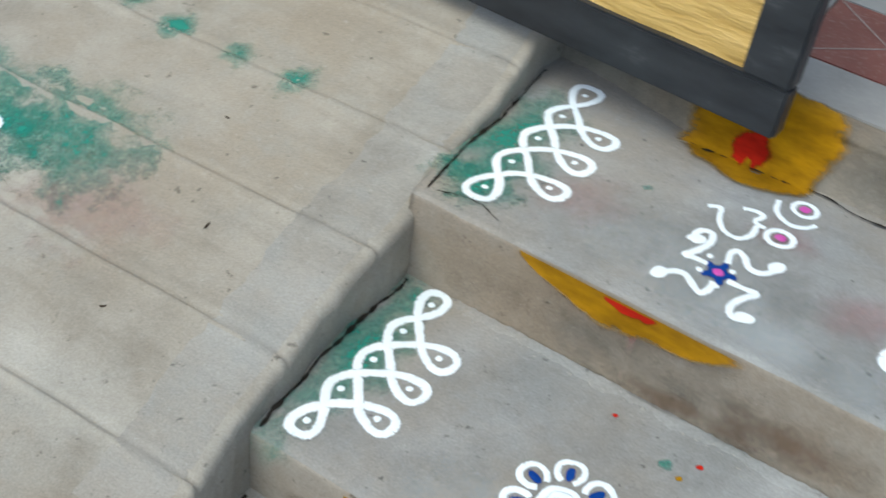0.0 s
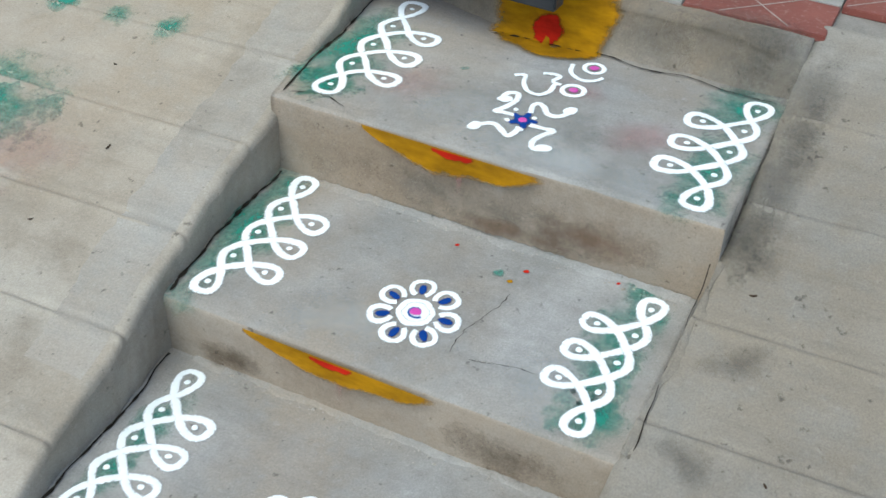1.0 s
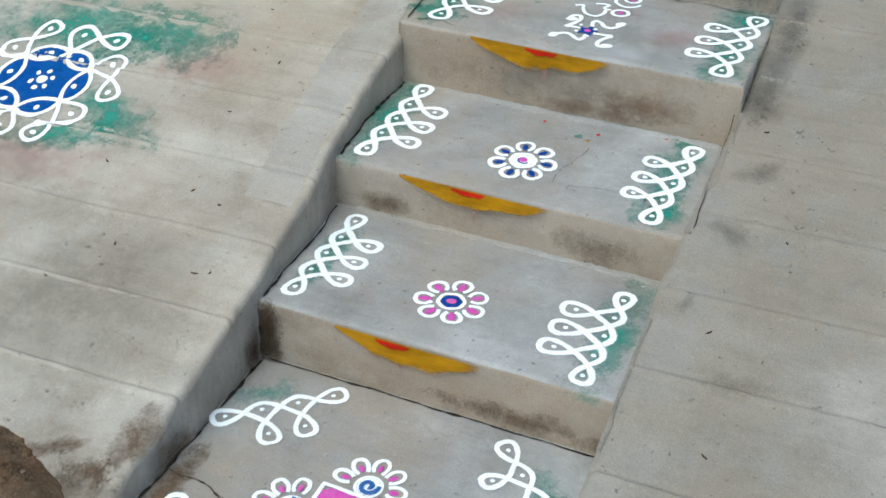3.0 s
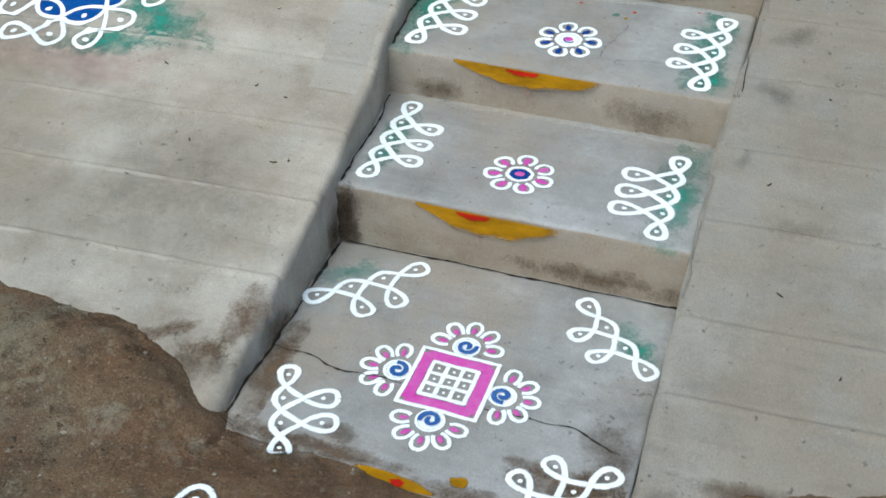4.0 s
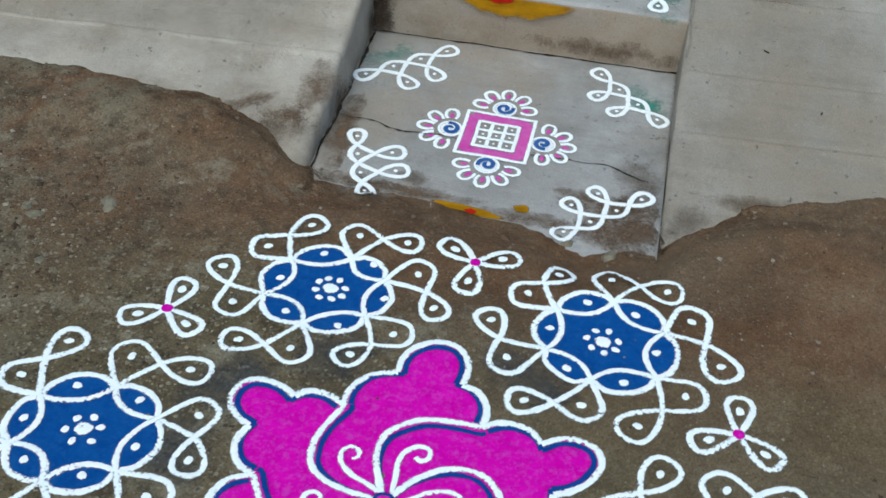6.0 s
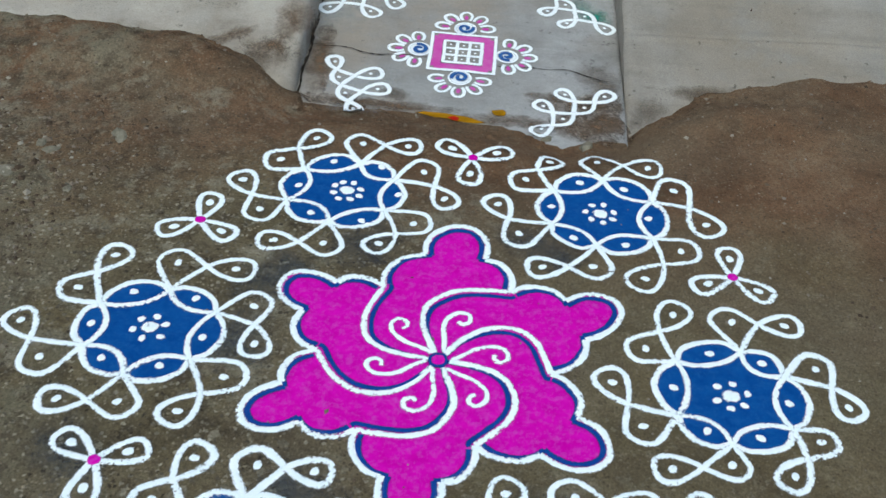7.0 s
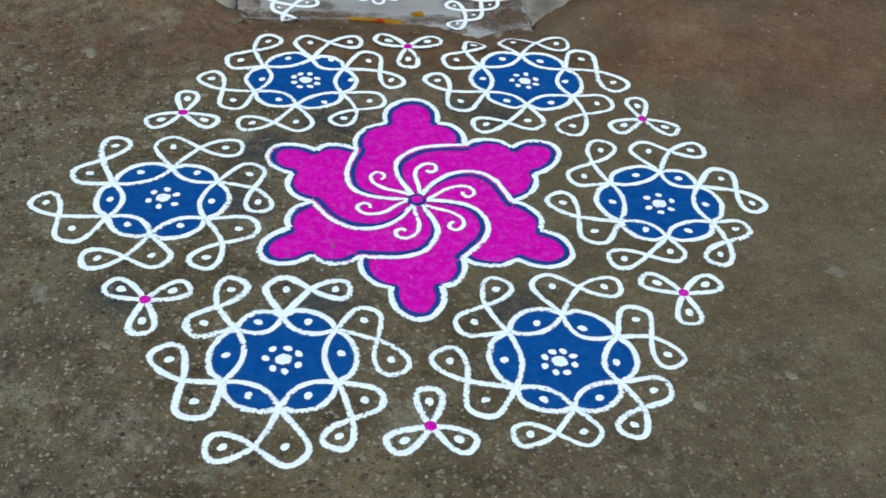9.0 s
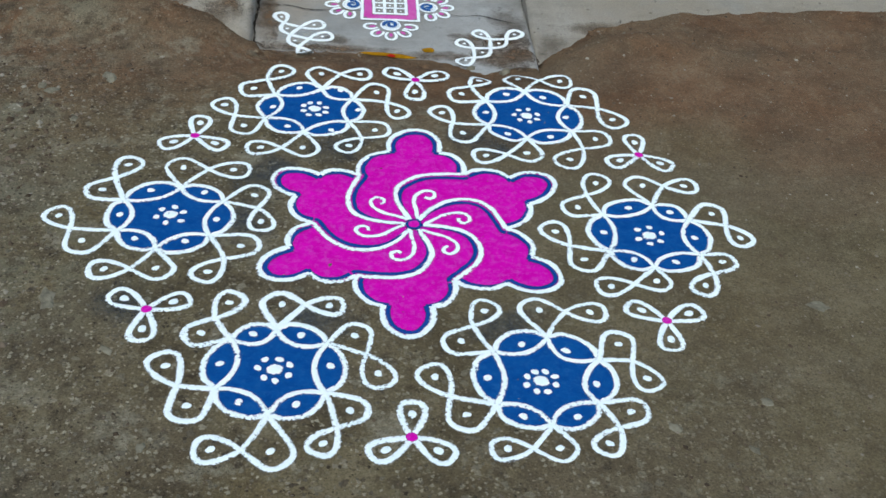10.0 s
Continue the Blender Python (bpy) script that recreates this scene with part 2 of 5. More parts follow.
NAVY = powder("navy_colour_powder", (0.008, 0.055, 0.26), (0.006, 0.043, 0.22), 0.2)
PALE_BLUE = powder("dull_blue_powder", (0.05, 0.14, 0.36), (0.025, 0.10, 0.30), 0.3)
TURMERIC = paste("turmeric_paste", (0.47, 0.225, 0.004), 1.5)
KUMKUM = paste("red_kumkum", (0.60, 0.02, 0.008), 1.4)
GREEN = smudge("green_powder_dust", (0.028, 0.28, 0.21), 0.84)
ROSE = smudge("rose_powder_dust", (0.55, 0.25, 0.24), 0.28)
# real damp, and the shade painted on the top step's free end
DAMP_SHADE = smudge("dark_damp_stain", (0.125, 0.088, 0.056), 0.55)
BLOTCH = smudge("faint_dark_blotch", (0.13, 0.115, 0.095), 0.35)
SLATE = smudge("blue_grey_powder_dust", (0.075, 0.088, 0.098), 0.6)
RUST = smudge("rusty_brown_stain", (0.20, 0.118, 0.07), 0.5)
MUD = smudge("brown_mud_stain", (0.16, 0.108, 0.07), 0.85)
RAMP_TINT = smudge("brown_soil_dust", (0.200, 0.165, 0.120), 0.24, 0.9)
CHALK = smudge("white_powder_dust", (0.60, 0.64, 0.64), 0.26)
CORNER = smudge("dark_wet_corner", (0.075, 0.052, 0.036), 0.92, 1.4)
# grey weathering, and the shade painted along the top step
GREY_STAIN_SHADE = smudge("grey_weathering", (0.135, 0.128, 0.112), 0.42, 1.6)


def painted_metal():
    n = Nodes("black_painted_steel", 0.45, 0.5)
    worn = n.noise(26, 5, 0.7, stretch=(0.3, 1, 1))
    col = n.ramp(worn, (0.3, (0.012, 0.014, 0.018)), (0.6, (0.028, 0.032, 0.038)), (0.8, (0.09, 0.095, 0.10)))
    return n.done(col, worn, 0.2, 0.002, rough=n.ramp(worn, (0.3, 0.35), (0.75, 0.7)))


def yellow_sheet():
    n = Nodes("yellow_plastic_sheet", 0.25, 0.5)
    wrinkle = n.noise(22, 5, 0.6, stretch=(0.4, 1, 2.2))
    col = n.ramp(wrinkle, (0.3, (0.58, 0.36, 0.10)), (0.7, (0.74, 0.50, 0.18)))
    return n.done(col, wrinkle, 0.7, 0.012)


def tile_material(name, a, b):
    n = Nodes(name, 0.5, 0.4)
    col = n.ramp(n.noise(9, 5, 0.65), (0.3, a), (0.7, b))
    col = n.mix(n.ramp(n.noise(130, 3, 0.6), (0.55, 0.0), (0.8, 0.4)), col, (0.5, 0.42, 0.38))
    return n.done(col, n.noise(60, 3, 0.5), 0.15, 0.002)


STEEL, YELLOW = painted_metal(), yellow_sheet()
RED_TILE = tile_material("oxide_red_tile", (0.17, 0.045, 0.035), (0.27, 0.085, 0.065))
PALE_TILE = tile_material("pale_grey_tile", (0.27, 0.26, 0.24), (0.38, 0.365, 0.34))
PLASTER = concrete("wall_plaster", (0.45, 0.42, 0.36), (0.55, 0.52, 0.46), (0.62, 0.6, 0.54), (0.5, 0.46, 0.4), 31.0)
n_ = Nodes("grey_stone", 0.9, 0.2)
STONE = n_.done(n_.ramp(n_.noise(40, 4, 0.6), (0.3, (0.10, 0.088, 0.062)), (0.7, (0.25, 0.23, 0.17))), n_.noise(90, 4, 0.6), 0.5, 0.004)
n_ = Nodes("small_gravel", 0.95, 0.15)
isl = n_.t.nodes.new("ShaderNodeNewGeometry").outputs["Random Per Island"]
GRAVEL = n_.done(n_.ramp(isl, (0.0, (0.055, 0.038, 0.025)), (0.55, (0.13, 0.095, 0.065)), (0.85, (0.22, 0.185, 0.145)), (1.0, (0.32, 0.29, 0.23))))
n_ = Nodes("dry_leaf_scrap", 0.9, 0.1)
SCRAP = n_.done(n_.ramp(n_.noise(90, 3, 0.6), (0.3, (0.035, 0.025, 0.018)), (0.7, (0.09, 0.06, 0.04))))


# ---------------------------------------------------------------- shape helpers
def hum(x, y, z=0.0):
    return noise.noise(Vector((x, y, z)))


def fbm(x, y, z=0.0, octaves=4):
    return noise.fractal(Vector((x, y, z)), 1.0, 2.0, octaves)


def smooth(a, b, v):
    u = min(1.0, max(0.0, (v - a) / (b - a)))
    return u * u * (3 - 2 * u)


def mesh_object(name, verts, faces, material, parent=None, label="", fade=None, round_=True):
    me = bpy.data.meshes.new(name)
    at = parent.location if parent is not None else Vector((0, 0, 0))
    if parent is not None and parent.parent is not None:
        at = at + parent.parent.location
    me.from_pydata([(v[0] - at[0], v[1] - at[1], v[2] - at[2]) for v in verts], [], faces)
    if fade is not None:
        a = me.attributes.new("fade", "FLOAT", "POINT")
        a.data.foreach_set("value", fade)
    me.materials.append(material)
    me.polygons.foreach_set("use_smooth", [round_] * len(me.polygons))
    me.update()
    ob = new(name, me)
    if parent is not None:
        ob.parent = parent
    if label:
        tagged(ob, label)
    return ob


def part(name, bm, material, parent, label=""):
    me = bpy.data.meshes.new(name)
    bm.to_mesh(me)
    bm.free()
    me.materials.append(material)
    ob = new(name, me)
    ob.parent = parent
    return tagged(ob, label) if label else ob


def holder(name, at, label, category, group=""):
    ob = new(name)
    ob.location = at
    ob.empty_display_size = 0.05
    return tagged(ob, label, category, group)


def sheet(fn, us, vs):
    """Vertices and quads of the surface fn(u, v)."""
    verts = [fn(u, v) for v in vs for u in us]
    n = len(us)
    faces = [(j * n + i, j * n + i + 1, (j + 1) * n + i + 1, (j + 1) * n + i) for j in range(len(vs) - 1) for i in range(n - 1)]
    return verts, faces


def span(a, b, n):
    return [a + (b - a) * i / (n - 1) for i in range(n)]


def box(bm, x0, x1, y0, y1, z0, z1, bevel=0.0):
    vs = [bm.verts.new((x, y, z)) for z in (z0, z1) for y in (y0, y1) for x in (x0, x1)]
    for f in ((0, 2, 3, 1), (4, 5, 7, 6), (0, 1, 5, 4), (2, 6, 7, 3), (0, 4, 6, 2), (1, 3, 7, 5)):
        bm.faces.new([vs[i] for i in f])
    if bevel:
        bmesh.ops.bevel(bm, geom=bm.edges[:], offset=bevel, segments=2, affect="EDGES")
    return bm


# ---------------------------------------------------------------- levels of the place
def left_edge(y):
    """x of the upper edge of the ramp beside the steps."""
    x = np.interp(y, (-0.6, -0.5, -0.35, 0.0, 0.05, 0.24, 0.41, 0.55, 0.8, 0.9, 1.04, 1.15, 1.3), (-0.026, -0.022, -0.018, -0.016, -0.022, -0.031, -0.046, -0.058, -0.061, -0.067, -0.077, -0.088, -0.1))
    return float(x) + 0.008 * fbm(3.0, y * 6, 1) + 0.0012 * fbm(3.0, y * 25, 1)


def right_edge(y):
    return 0.737 + 0.036 * smooth(0.2, 0.9, y) + 0.004 * fbm(9.0, y * 8, 2)


JOINTS_L = (-0.29, -0.10, 0.09, 0.285, 0.485, 0.69, 0.90, 1.10)
JOINTS_R = (-0.31, -0.145, 0.08, 0.27, 0.47, 0.66, 0.90, 1.10)


def seam(y, joints):
    """Low ridges where the ramp was floated strip by strip."""
    h = 0.0
    for j in joints:
        d = y - j
        if abs(d) < 0.06:
            h += 0.0050 * math.exp(-((d / 0.005) ** 2)) - 0.0045 * math.exp(-(((d - 0.011) / 0.005) ** 2)) + 0.003 * smooth(0.05, 0.0, d) * (d > 0)
    return h


def ramp_left_z(x, y):
    yy = y - 0.035 * x + 0.012 * hum(x * 3, 4.0)
    z = 0.155 + 0.31 * y + seam(yy, JOINTS_L) + 0.006 * fbm(x * 3, y * 3, 5)
    return z if y < 1.28 else min(z, 0.552)


def ramp_right_z(x, y):
    yy = y - 0.03 * (x - 0.75) + 0.010 * hum(x * 3, 7.0)
    return min(0.107 + 0.33 * y + seam(yy, JOINTS_R) + 0.005 * fbm(x * 3, y * 3, 8), 0.545)


def tread_a(x, y):
    return 0.437 + 0.03 * (y - 0.98) + 0.002 * fbm(x * 6, y * 6, 1)


def tread_b(x, y):
    return 0.240 + 0.088 * (y - 0.405) + 0.002 * fbm(x * 6, y * 6, 2)


def tread_c(x, y):
    return 0.112 + 0.012 * y + 0.002 * fbm(x * 6, y * 6, 3)


def slab_d(x, y):
    return -0.036 + 0.04 * y + 0.0012 * fbm(x * 6, y * 6, 4)


def mud_line(x):
    """y of the soil's edge, where it laps on to the ramps and the lowest slab."""
    ragged = 0.012 * fbm(x * 9, 2.0, 6) + 0.005 * fbm(x * 40, 3.0, 7)
    if x < 0.0:
        return float(np.interp(x, (-0.8, -0.5, -0.31, -0.2, -0.123, -0.06, 0.0), (-0.42, -0.43, -0.443, -0.472, -0.507, -0.565, -0.603))) + ragged
    if x < 0.735:
        return -0.585 - 0.06 * smooth(0.2, 0.66, x) - 0.035 * math.exp(-(((x - 0.58) / 0.06) ** 2)) + ragged
    return float(np.interp(x, (0.735, 0.775, 0.847, 0.91, 1.036, 1.17, 1.35, 1.6), (-0.60, -0.56, -0.512, -0.46, -0.42, -0.395, -0.383, -0.364))) + ragged


def edge_level(x):
    y = mud_line(x)
    if x < 0.0:
        return 0.155 + 0.31 * y
    if x < 0.735:
        return slab_d(x, y)
    return 0.107 + 0.33 * y


def ground_z(x, y):
    e = mud_line(x)
    lump = 0.004 * fbm(x * 2.2, y * 2.2, 9) * smooth(0.0, 0.6, abs(x - 0.35) - 0.75)
    lump += 0.0010 * fbm(x * 14, y * 14, 3) * smooth(0.66, 0.85, math.hypot(x - 0.355, y + 1.406)) + 0.0003 * fbm(x * 14, y * 14, 3)
    if y > e:
        return edge_level(x) - 0.55 * (y - e) - 0.001
    reach = 0.26 if x < 0.0 else 0.20
    k = smooth(0.0, reach, e - y)
    bank = 0.045 * math.exp(-(((x + 0.36) / 0.3) ** 2) - ((y + 0.56) / 0.085) ** 2) * smooth(0.0, 0.06, e - y)
    bank += 0.02 * math.exp(-(((x - 0.95) / 0.2) ** 2) - ((y + 0.60) / 0.07) ** 2) * smooth(0.0, 0.05, e - y)
    bank += (0.012 * fbm(x * 8, y * 8, 2) + 0.006 * fbm(x * 26, y * 26, 5)) * smooth(0.0, 0.05, e - y) * smooth(-0.74, -0.62, y)
    return edge_level(x) * (1 - k) + lump + bank - 0.003 * k


def floor_z(x, y):
    """Top of the soil or of the lowest slab."""
    g = ground_z(x, y)
    return max(g, slab_d(x, y)) if -0.05 < x < 0.735 and y > -0.75 else g


# ---------------------------------------------------------------- ground
def axis_steps(lo, hi, fine_lo, fine_hi, step):
    out = span(fine_lo, fine_hi, int((fine_hi - fine_lo) / step) + 1)
    d, v = step, fine_lo
    left = []
    while v > lo:
        d *= 1.35
        v = max(lo, v - d)
        left.append(v)
    d, v = step, fine_hi
    right = []
    while v < hi:
        d *= 1.35
        v = min(hi, v + d)
        right.append(v)
    return left[::-1] + out + right


gx = axis_steps(-60, 60, -2.2, 2.4, 0.014)
gy = axis_steps(-60, 60, -2.9, -0.34, 0.014)
gv, gf = sheet(lambda x, y: (x, y, ground_z(x, y) if y < 0.5 else -0.7), gx, gy)
tagged(mesh_object("ground", gv, gf, SOIL), "bare reddish-brown trodden soil with grit", "ground", kind="structure")


# ---------------------------------------------------------------- ramps beside the steps
def ramp_left():
    ys = span(-0.80, 1.30, 520)
    us = [0.0, 0.002, 0.005, 0.009, 0.014, 0.02] + [0.02 + 3.3 * (i / 90) ** 1.5 for i in range(1, 91)]

    def top(u, y):
        x = left_edge(y) - u
        r = 0.013 + 0.009 * abs(fbm(1.0, y * 7, 3)) + 0.03 * smooth(-0.42, -0.56, y)
        drop = r * (1 - math.sqrt(max(0.0, 1 - (1 - min(1.0, u / r)) ** 2)))
        return (x, y, ramp_left_z(x, y) - drop)

    v, f = sheet(top, us, ys)
    n = len(v)

    def side(k, y):
        x0, _, z0 = top(0.0, y)
        if k == 0:
            return (x0, y, z0)
        depth = (0.30) * k / 12
        return (x0 + 0.006 * fbm(y * 12, k * 0.7, 4) * min(1, k / 2), y, z0 - depth)

    w, g = sheet(side, list(range(13)), ys)
    v += w
    f += [tuple(i + n for i in q) for q in g]
    ob = mesh_object("ramp", v, f, RAMP_MAT)
    return tagged(ob, "sloping beige cement ramp with low seams, worn edge", "ramp", kind="structure")


def ramp_right():
    ys = span(-0.80, 1.34, 520)
    us = [0.0, 0.002, 0.005, 0.009, 0.014] + [0.014 + 2.6 * (i / 80) ** 1.5 for i in range(1, 81)]

    def top(u, y):
        x = right_edge(y) + u
        r = 0.010 + 0.008 * abs(fbm(4.0, y * 9, 3))
        drop = r * (1 - min(1.0, u / (1.6 * r))) ** 2
        return (x, y, ramp_right_z(x, y) - drop)

    v, f = sheet(top, us, ys)
    f = [q[::-1] for q in f]
    n = len(v)

    def side(k, y):
        x0, _, z0 = top(0.0, y)
        return (x0 - 0.004 * k * (0.5 + 0.3 * fbm(y * 10, k * 0.6, 6)) / 3, y, z0 - 0.24 * k / 8)

    w, g = sheet(side, list(range(9)), ys)
    v += w
    f += [tuple(i + n for i in q) for q in g]
    ob = mesh_object("ramp", v, f, RAMP_R_MAT)
    return tagged(ob, "sloping beige cement ramp flush with the treads", "ramp", kind="structure")


ramp_l = ramp_left()
ramp_r = ramp_right()


def edge_band():
    """Greyer strip of later cement along the ramp's edge."""
    ys = span(0.20, 1.24, 130)

    def at(k, y):
        w = 0.135 + 0.02 * fbm(2.0, y * 5, 8) + 0.008 * fbm(2.0, y * 30, 2)
        x = left_edge(y) - 0.022 - (w - 0.022) * k / 6
        return (x, y, ramp_left_z(x, y) + 0.0022 - 0.0017 * (k / 6) ** 3 - 0.002 * (k == 0))

    v, f = sheet(at, list(range(7)), ys)
    return mesh_object("edge_band", v, f, BAND_MAT, ramp_l, "grey cement band with a ragged border")


edge_band()


# ---------------------------------------------------------------- steps
def step(tread, x0, x1, y0, y1, foot, seed, label, lean=0.01):
    xs = span(x0, x1, 90)
    profile = [("r", i / 9) for i in range(9)] + [("n", i / 6) for i in range(7)] + [("t", i / 34) for i in range(1, 35)]

    def at(x, p):
        kind, u = p
        chip = 0.004 * abs(fbm(x * 11, seed, 2)) + 0.004 * max(0.0, hum(x * 23, seed + 3.0)) 
        r = 0.010 + chip
        y_at = y0 if kind != "t" else y0 + (y1 - y0) * u
        xx = max(x, left_edge(y_at) - 0.012)
        if kind == "r":
            h = foot + (tread(x, y0) - r - foot) * u
            return (xx, y0 + lean * (1.5 - u) + 0.0025 * fbm(x * 7, u * 2, seed), h)
        if kind == "n":
            a = u * math.pi / 2
            return (xx, y0 + lean * 0.5 + r * (1 - math.cos(a)), tread(x, y0) - r + r * math.sin(a))
        y = y0 + lean * 0.5 + r + (y1 - y0 - r) * u
        return (xx, y, tread(x, y))

    thing = new("step")
    thing.location = (0.35, y0, tread(0.35, y0))
    v, f = sheet(at, xs, profile[:9 + 3])
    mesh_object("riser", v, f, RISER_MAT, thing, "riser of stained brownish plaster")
    v, f = sheet(at, xs, profile[9 + 2:])
    n, rows = len(xs), len(profile) - 11
    for i, flip in ((0, False), (n - 1, True)):
        loop = [j * n + i for j in range(rows)]
        base = len(v)
        v += [(v[loop[-1]][0], v[loop[-1]][1], foot), (v[loop[0]][0], v[loop[0]][1], foot)]
        face = loop + [base, base + 1]
        f.append(tuple(face[::-1] if flip else face))
    mesh_object("tread", v, f, STEP_MAT, thing)
    return tagged(thing, label, "step", "flight of steps", "structure")


step(tread_a, -0.20, 0.770, 0.776, 1.31, 0.16, 1.0, "grey cement top step with a worn nosing")
step(tread_b, -0.12, 0.752, 0.405, 0.785, 0.02, 2.0, "grey cement step with brown-stained riser")
step(tread_c, -0.08, 0.742, 0.0, 0.415, -0.16, 3.0, "grey cement step with brown-stained riser")
step(slab_d, -0.06, 0.735, -0.78, 0.012, -0.22, 4.0, "cracked grey cement slab at the foot, edge under mud")


# ---------------------------------------------------------------- porch
def threshold():
    xs = span(-0.16, 0.775, 80)
    prof = [(0, i / 8) for i in range(9)] + [(1, i / 5) for i in range(6)]

    def at(x, p):
        k, u = p
        if k == 0:
            return (x, 1.27 - 0.072 * smooth(-0.08, 0.26, x) + 0.05 * u * (0.6 + 0.4 * smooth(-0.08, 0.26, x)) + 0.008 * fbm(x * 9, u * 3, 5) + 0.004 * fbm(x * 30, u * 9, 7), 0.41 + 0.115 * u - 0.022 * u * smooth(0.60, 0.76, x))
        a = u * math.pi / 2
        return (x, 1.247 + 0.055 * (1 - smooth(-0.08, 0.26, x)) + 0.06 * u * (0.2 + 0.8 * smooth(-0.08, 0.26, x)) + 0.004 * fbm(x * 9, 3, 5), 0.527 + 0.012 * math.sin(a) + 0.004 * fbm(x * 11, 4 + u, 5) - 0.022 * smooth(0.60, 0.76, x) * (1 - u))

    v, f = sheet(at, xs, prof)
    for i, flip in ((0, False), (len(xs) - 1, True)):
        loop = [j * len(xs) + i for j in range(len(prof))]
        base = len(v)
        v.append((v[loop[-1]][0], 1.31, 0.41))
        f.append(tuple((loop + [base])[::-1] if flip else loop + [base]))
    return tagged(mesh_object("threshold", v, f, THRESH_MAT), "rough cement threshold kerb before the porch", "threshold", kind="structure")


threshold()


def porch():
    bm = box(bmesh.new(), -3.4, 3.4, 1.305, 4.0, 0.2, 0.528)
    floor = part("porch_floor", bm, THRESH_MAT, None)
    floor = tagged(floor, "raised porch floor of cement under checker tiles", "floor", kind="structure")
    size, x0 = 0.272, 0.522
    made = {}
    for i in range(-4, 3):
        for j in range(5):
            if j == 0 and i > 0:
                continue
            xa, ya = x0 + i * size, (1.296 if j == 0 else 1.441 + (j - 1) * size)
            depth = (1.441 - 1.296) if j == 0 else size
            key = ((i + j) % 2, j == 0)
            if key not in made:
                bm = box(bmesh.new(), 0.0015, size - 0.0015, 0.0015, depth - 0.0015, 0.0, 0.014, 0.0015)
                ob = part("tile", bm, (RED_TILE if key[0] == 0 else PALE_TILE), floor)
                made[key] = ob.data
            else:
                ob = new("tile", made[key])
                ob.parent = floor
            ob.location = (xa, ya, 0.5285)
    lines = Nodes("pale_inlay", 0.6, 0.3)
    inlay = lines.done(lines.ramp(lines.noise(60, 3, 0.6), (0.3, (0.30, 0.25, 0.22)), (0.7, (0.48, 0.43, 0.39))))
    for i in range(-4, 3):
        for j in range(3):
            if (i + j) % 2 or (j == 0 and i > 0):
                continue
            xa, ya = x0 + i * size, (1.441 - size if j == 0 else 1.441 + (j - 1) * size)
            for turn in (45, -45):
                L = size * (1.36 if j else 0.70)
                cy_ = ya + size / 2 if j else 1.441 - 0.5 * (1.441 - 1.296)
                bm = box(bmesh.new(), -L / 2 + 0.004, L / 2 - 0.004, -0.0013, 0.0013, 0.0, 0.0006)
                ob = part("inlay_line", bm, inlay, floor)
                ob.matrix_basis = pose(xa + size / 2, cy_, 0.5427 + (0.0004 if turn > 0 else 0.0), 0, 0, turn)
    wall = part("wall_front", box(bmesh.new(), -3.4, 3.4, 4.0, 4.2, 0.2, 3.2), PLASTER, None)
    tagged(wall, "plain plastered house wall behind the porch", "wall", kind="structure")


porch()


def gate():
    g = holder("gate", (-0.20, 1.150, 0.555), "black steel-framed gate with a yellow sheet, ajar", "gate")
    x1, x0, h = 0.340, -0.86, 1.25

    def bar(a, b, c, d, e, f_):
        bm = box(bmesh.new(), a + 0.20, b + 0.20, c - 1.10, d - 1.10, e - 0.565, f_ - 0.565, 0.004)
        part("frame_bar", bm, STEEL, g)

    z0 = 0.565
    bar(x0, x1, 1.085, 1.125, z0, z0 + 0.082)
    bar(x0, x1, 1.085, 1.125, z0 + h - 0.06, z0 + h)
    bar(x1 - 0.078, x1, 1.0845, 1.1255, z0 + 0.0825, z0 + h - 0.0605)
    bar(x0, x0 + 0.06, 1.0845, 1.1255, z0 + 0.0825, z0 + h - 0.0605)
    xs, zs = span(x0 + 0.055, x1 - 0.074, 70), span(z0 + 0.065, z0 + h - 0.065, 70)
    v, f = sheet(lambda x, z: (x, 1.151 + 0.003 * fbm(x * 9, z * 5, 3), z), xs, zs)
    mesh_object("panel", v, f, YELLOW, g, "yellow wrinkled plastic sheet")
    bm = box(bmesh.new(), x0 + 0.045 + 0.20, x1 - 0.055 + 0.20, 0.008, 0.012, 0.05, h - 0.05)
    part("backing", bm, STEEL, g)
    g.rotation_euler = (0, 0, radians(-3.2))
    post = holder("gate_post", (-0.92, 1.19, 0.46), "black steel post that carries the gate", "post")
    part("shaft", box(bmesh.new(), -0.04, 0.04, -0.04, 0.04, -0.02, 1.5, 0.004), STEEL, post)
    for z in (0.35, 1.15):
        part("hinge", box(bmesh.new(), 0.03, 0.075, -0.012, 0.012, z, z + 0.09, 0.003), STEEL, post)


gate()


# ---------------------------------------------------------------- powder drawing
def rot(p, deg):
    a = radians(deg)
    return (p[0] * math.cos(a) - p[1] * math.sin(a), p[0] * math.sin(a) + p[1] * math.cos(a))


def pol(r, deg):
    return (r * math.cos(radians(deg)), r * math.sin(radians(deg)))


def add(a, b, k=1.0):
    return (a[0] + b[0] * k, a[1] + b[1] * k)


def bezier(p0, p1, p2, p3, n=14):
    out = []
    for i in range(n + 1):
        t = i / n
        a, b, c, d = (1 - t) ** 3, 3 * t * (1 - t) ** 2, 3 * t * t * (1 - t), t ** 3
        out.append((a * p0[0] + b * p1[0] + c * p2[0] + d * p3[0], a * p0[1] + b * p1[1] + c * p2[1] + d * p3[1]))
    return out


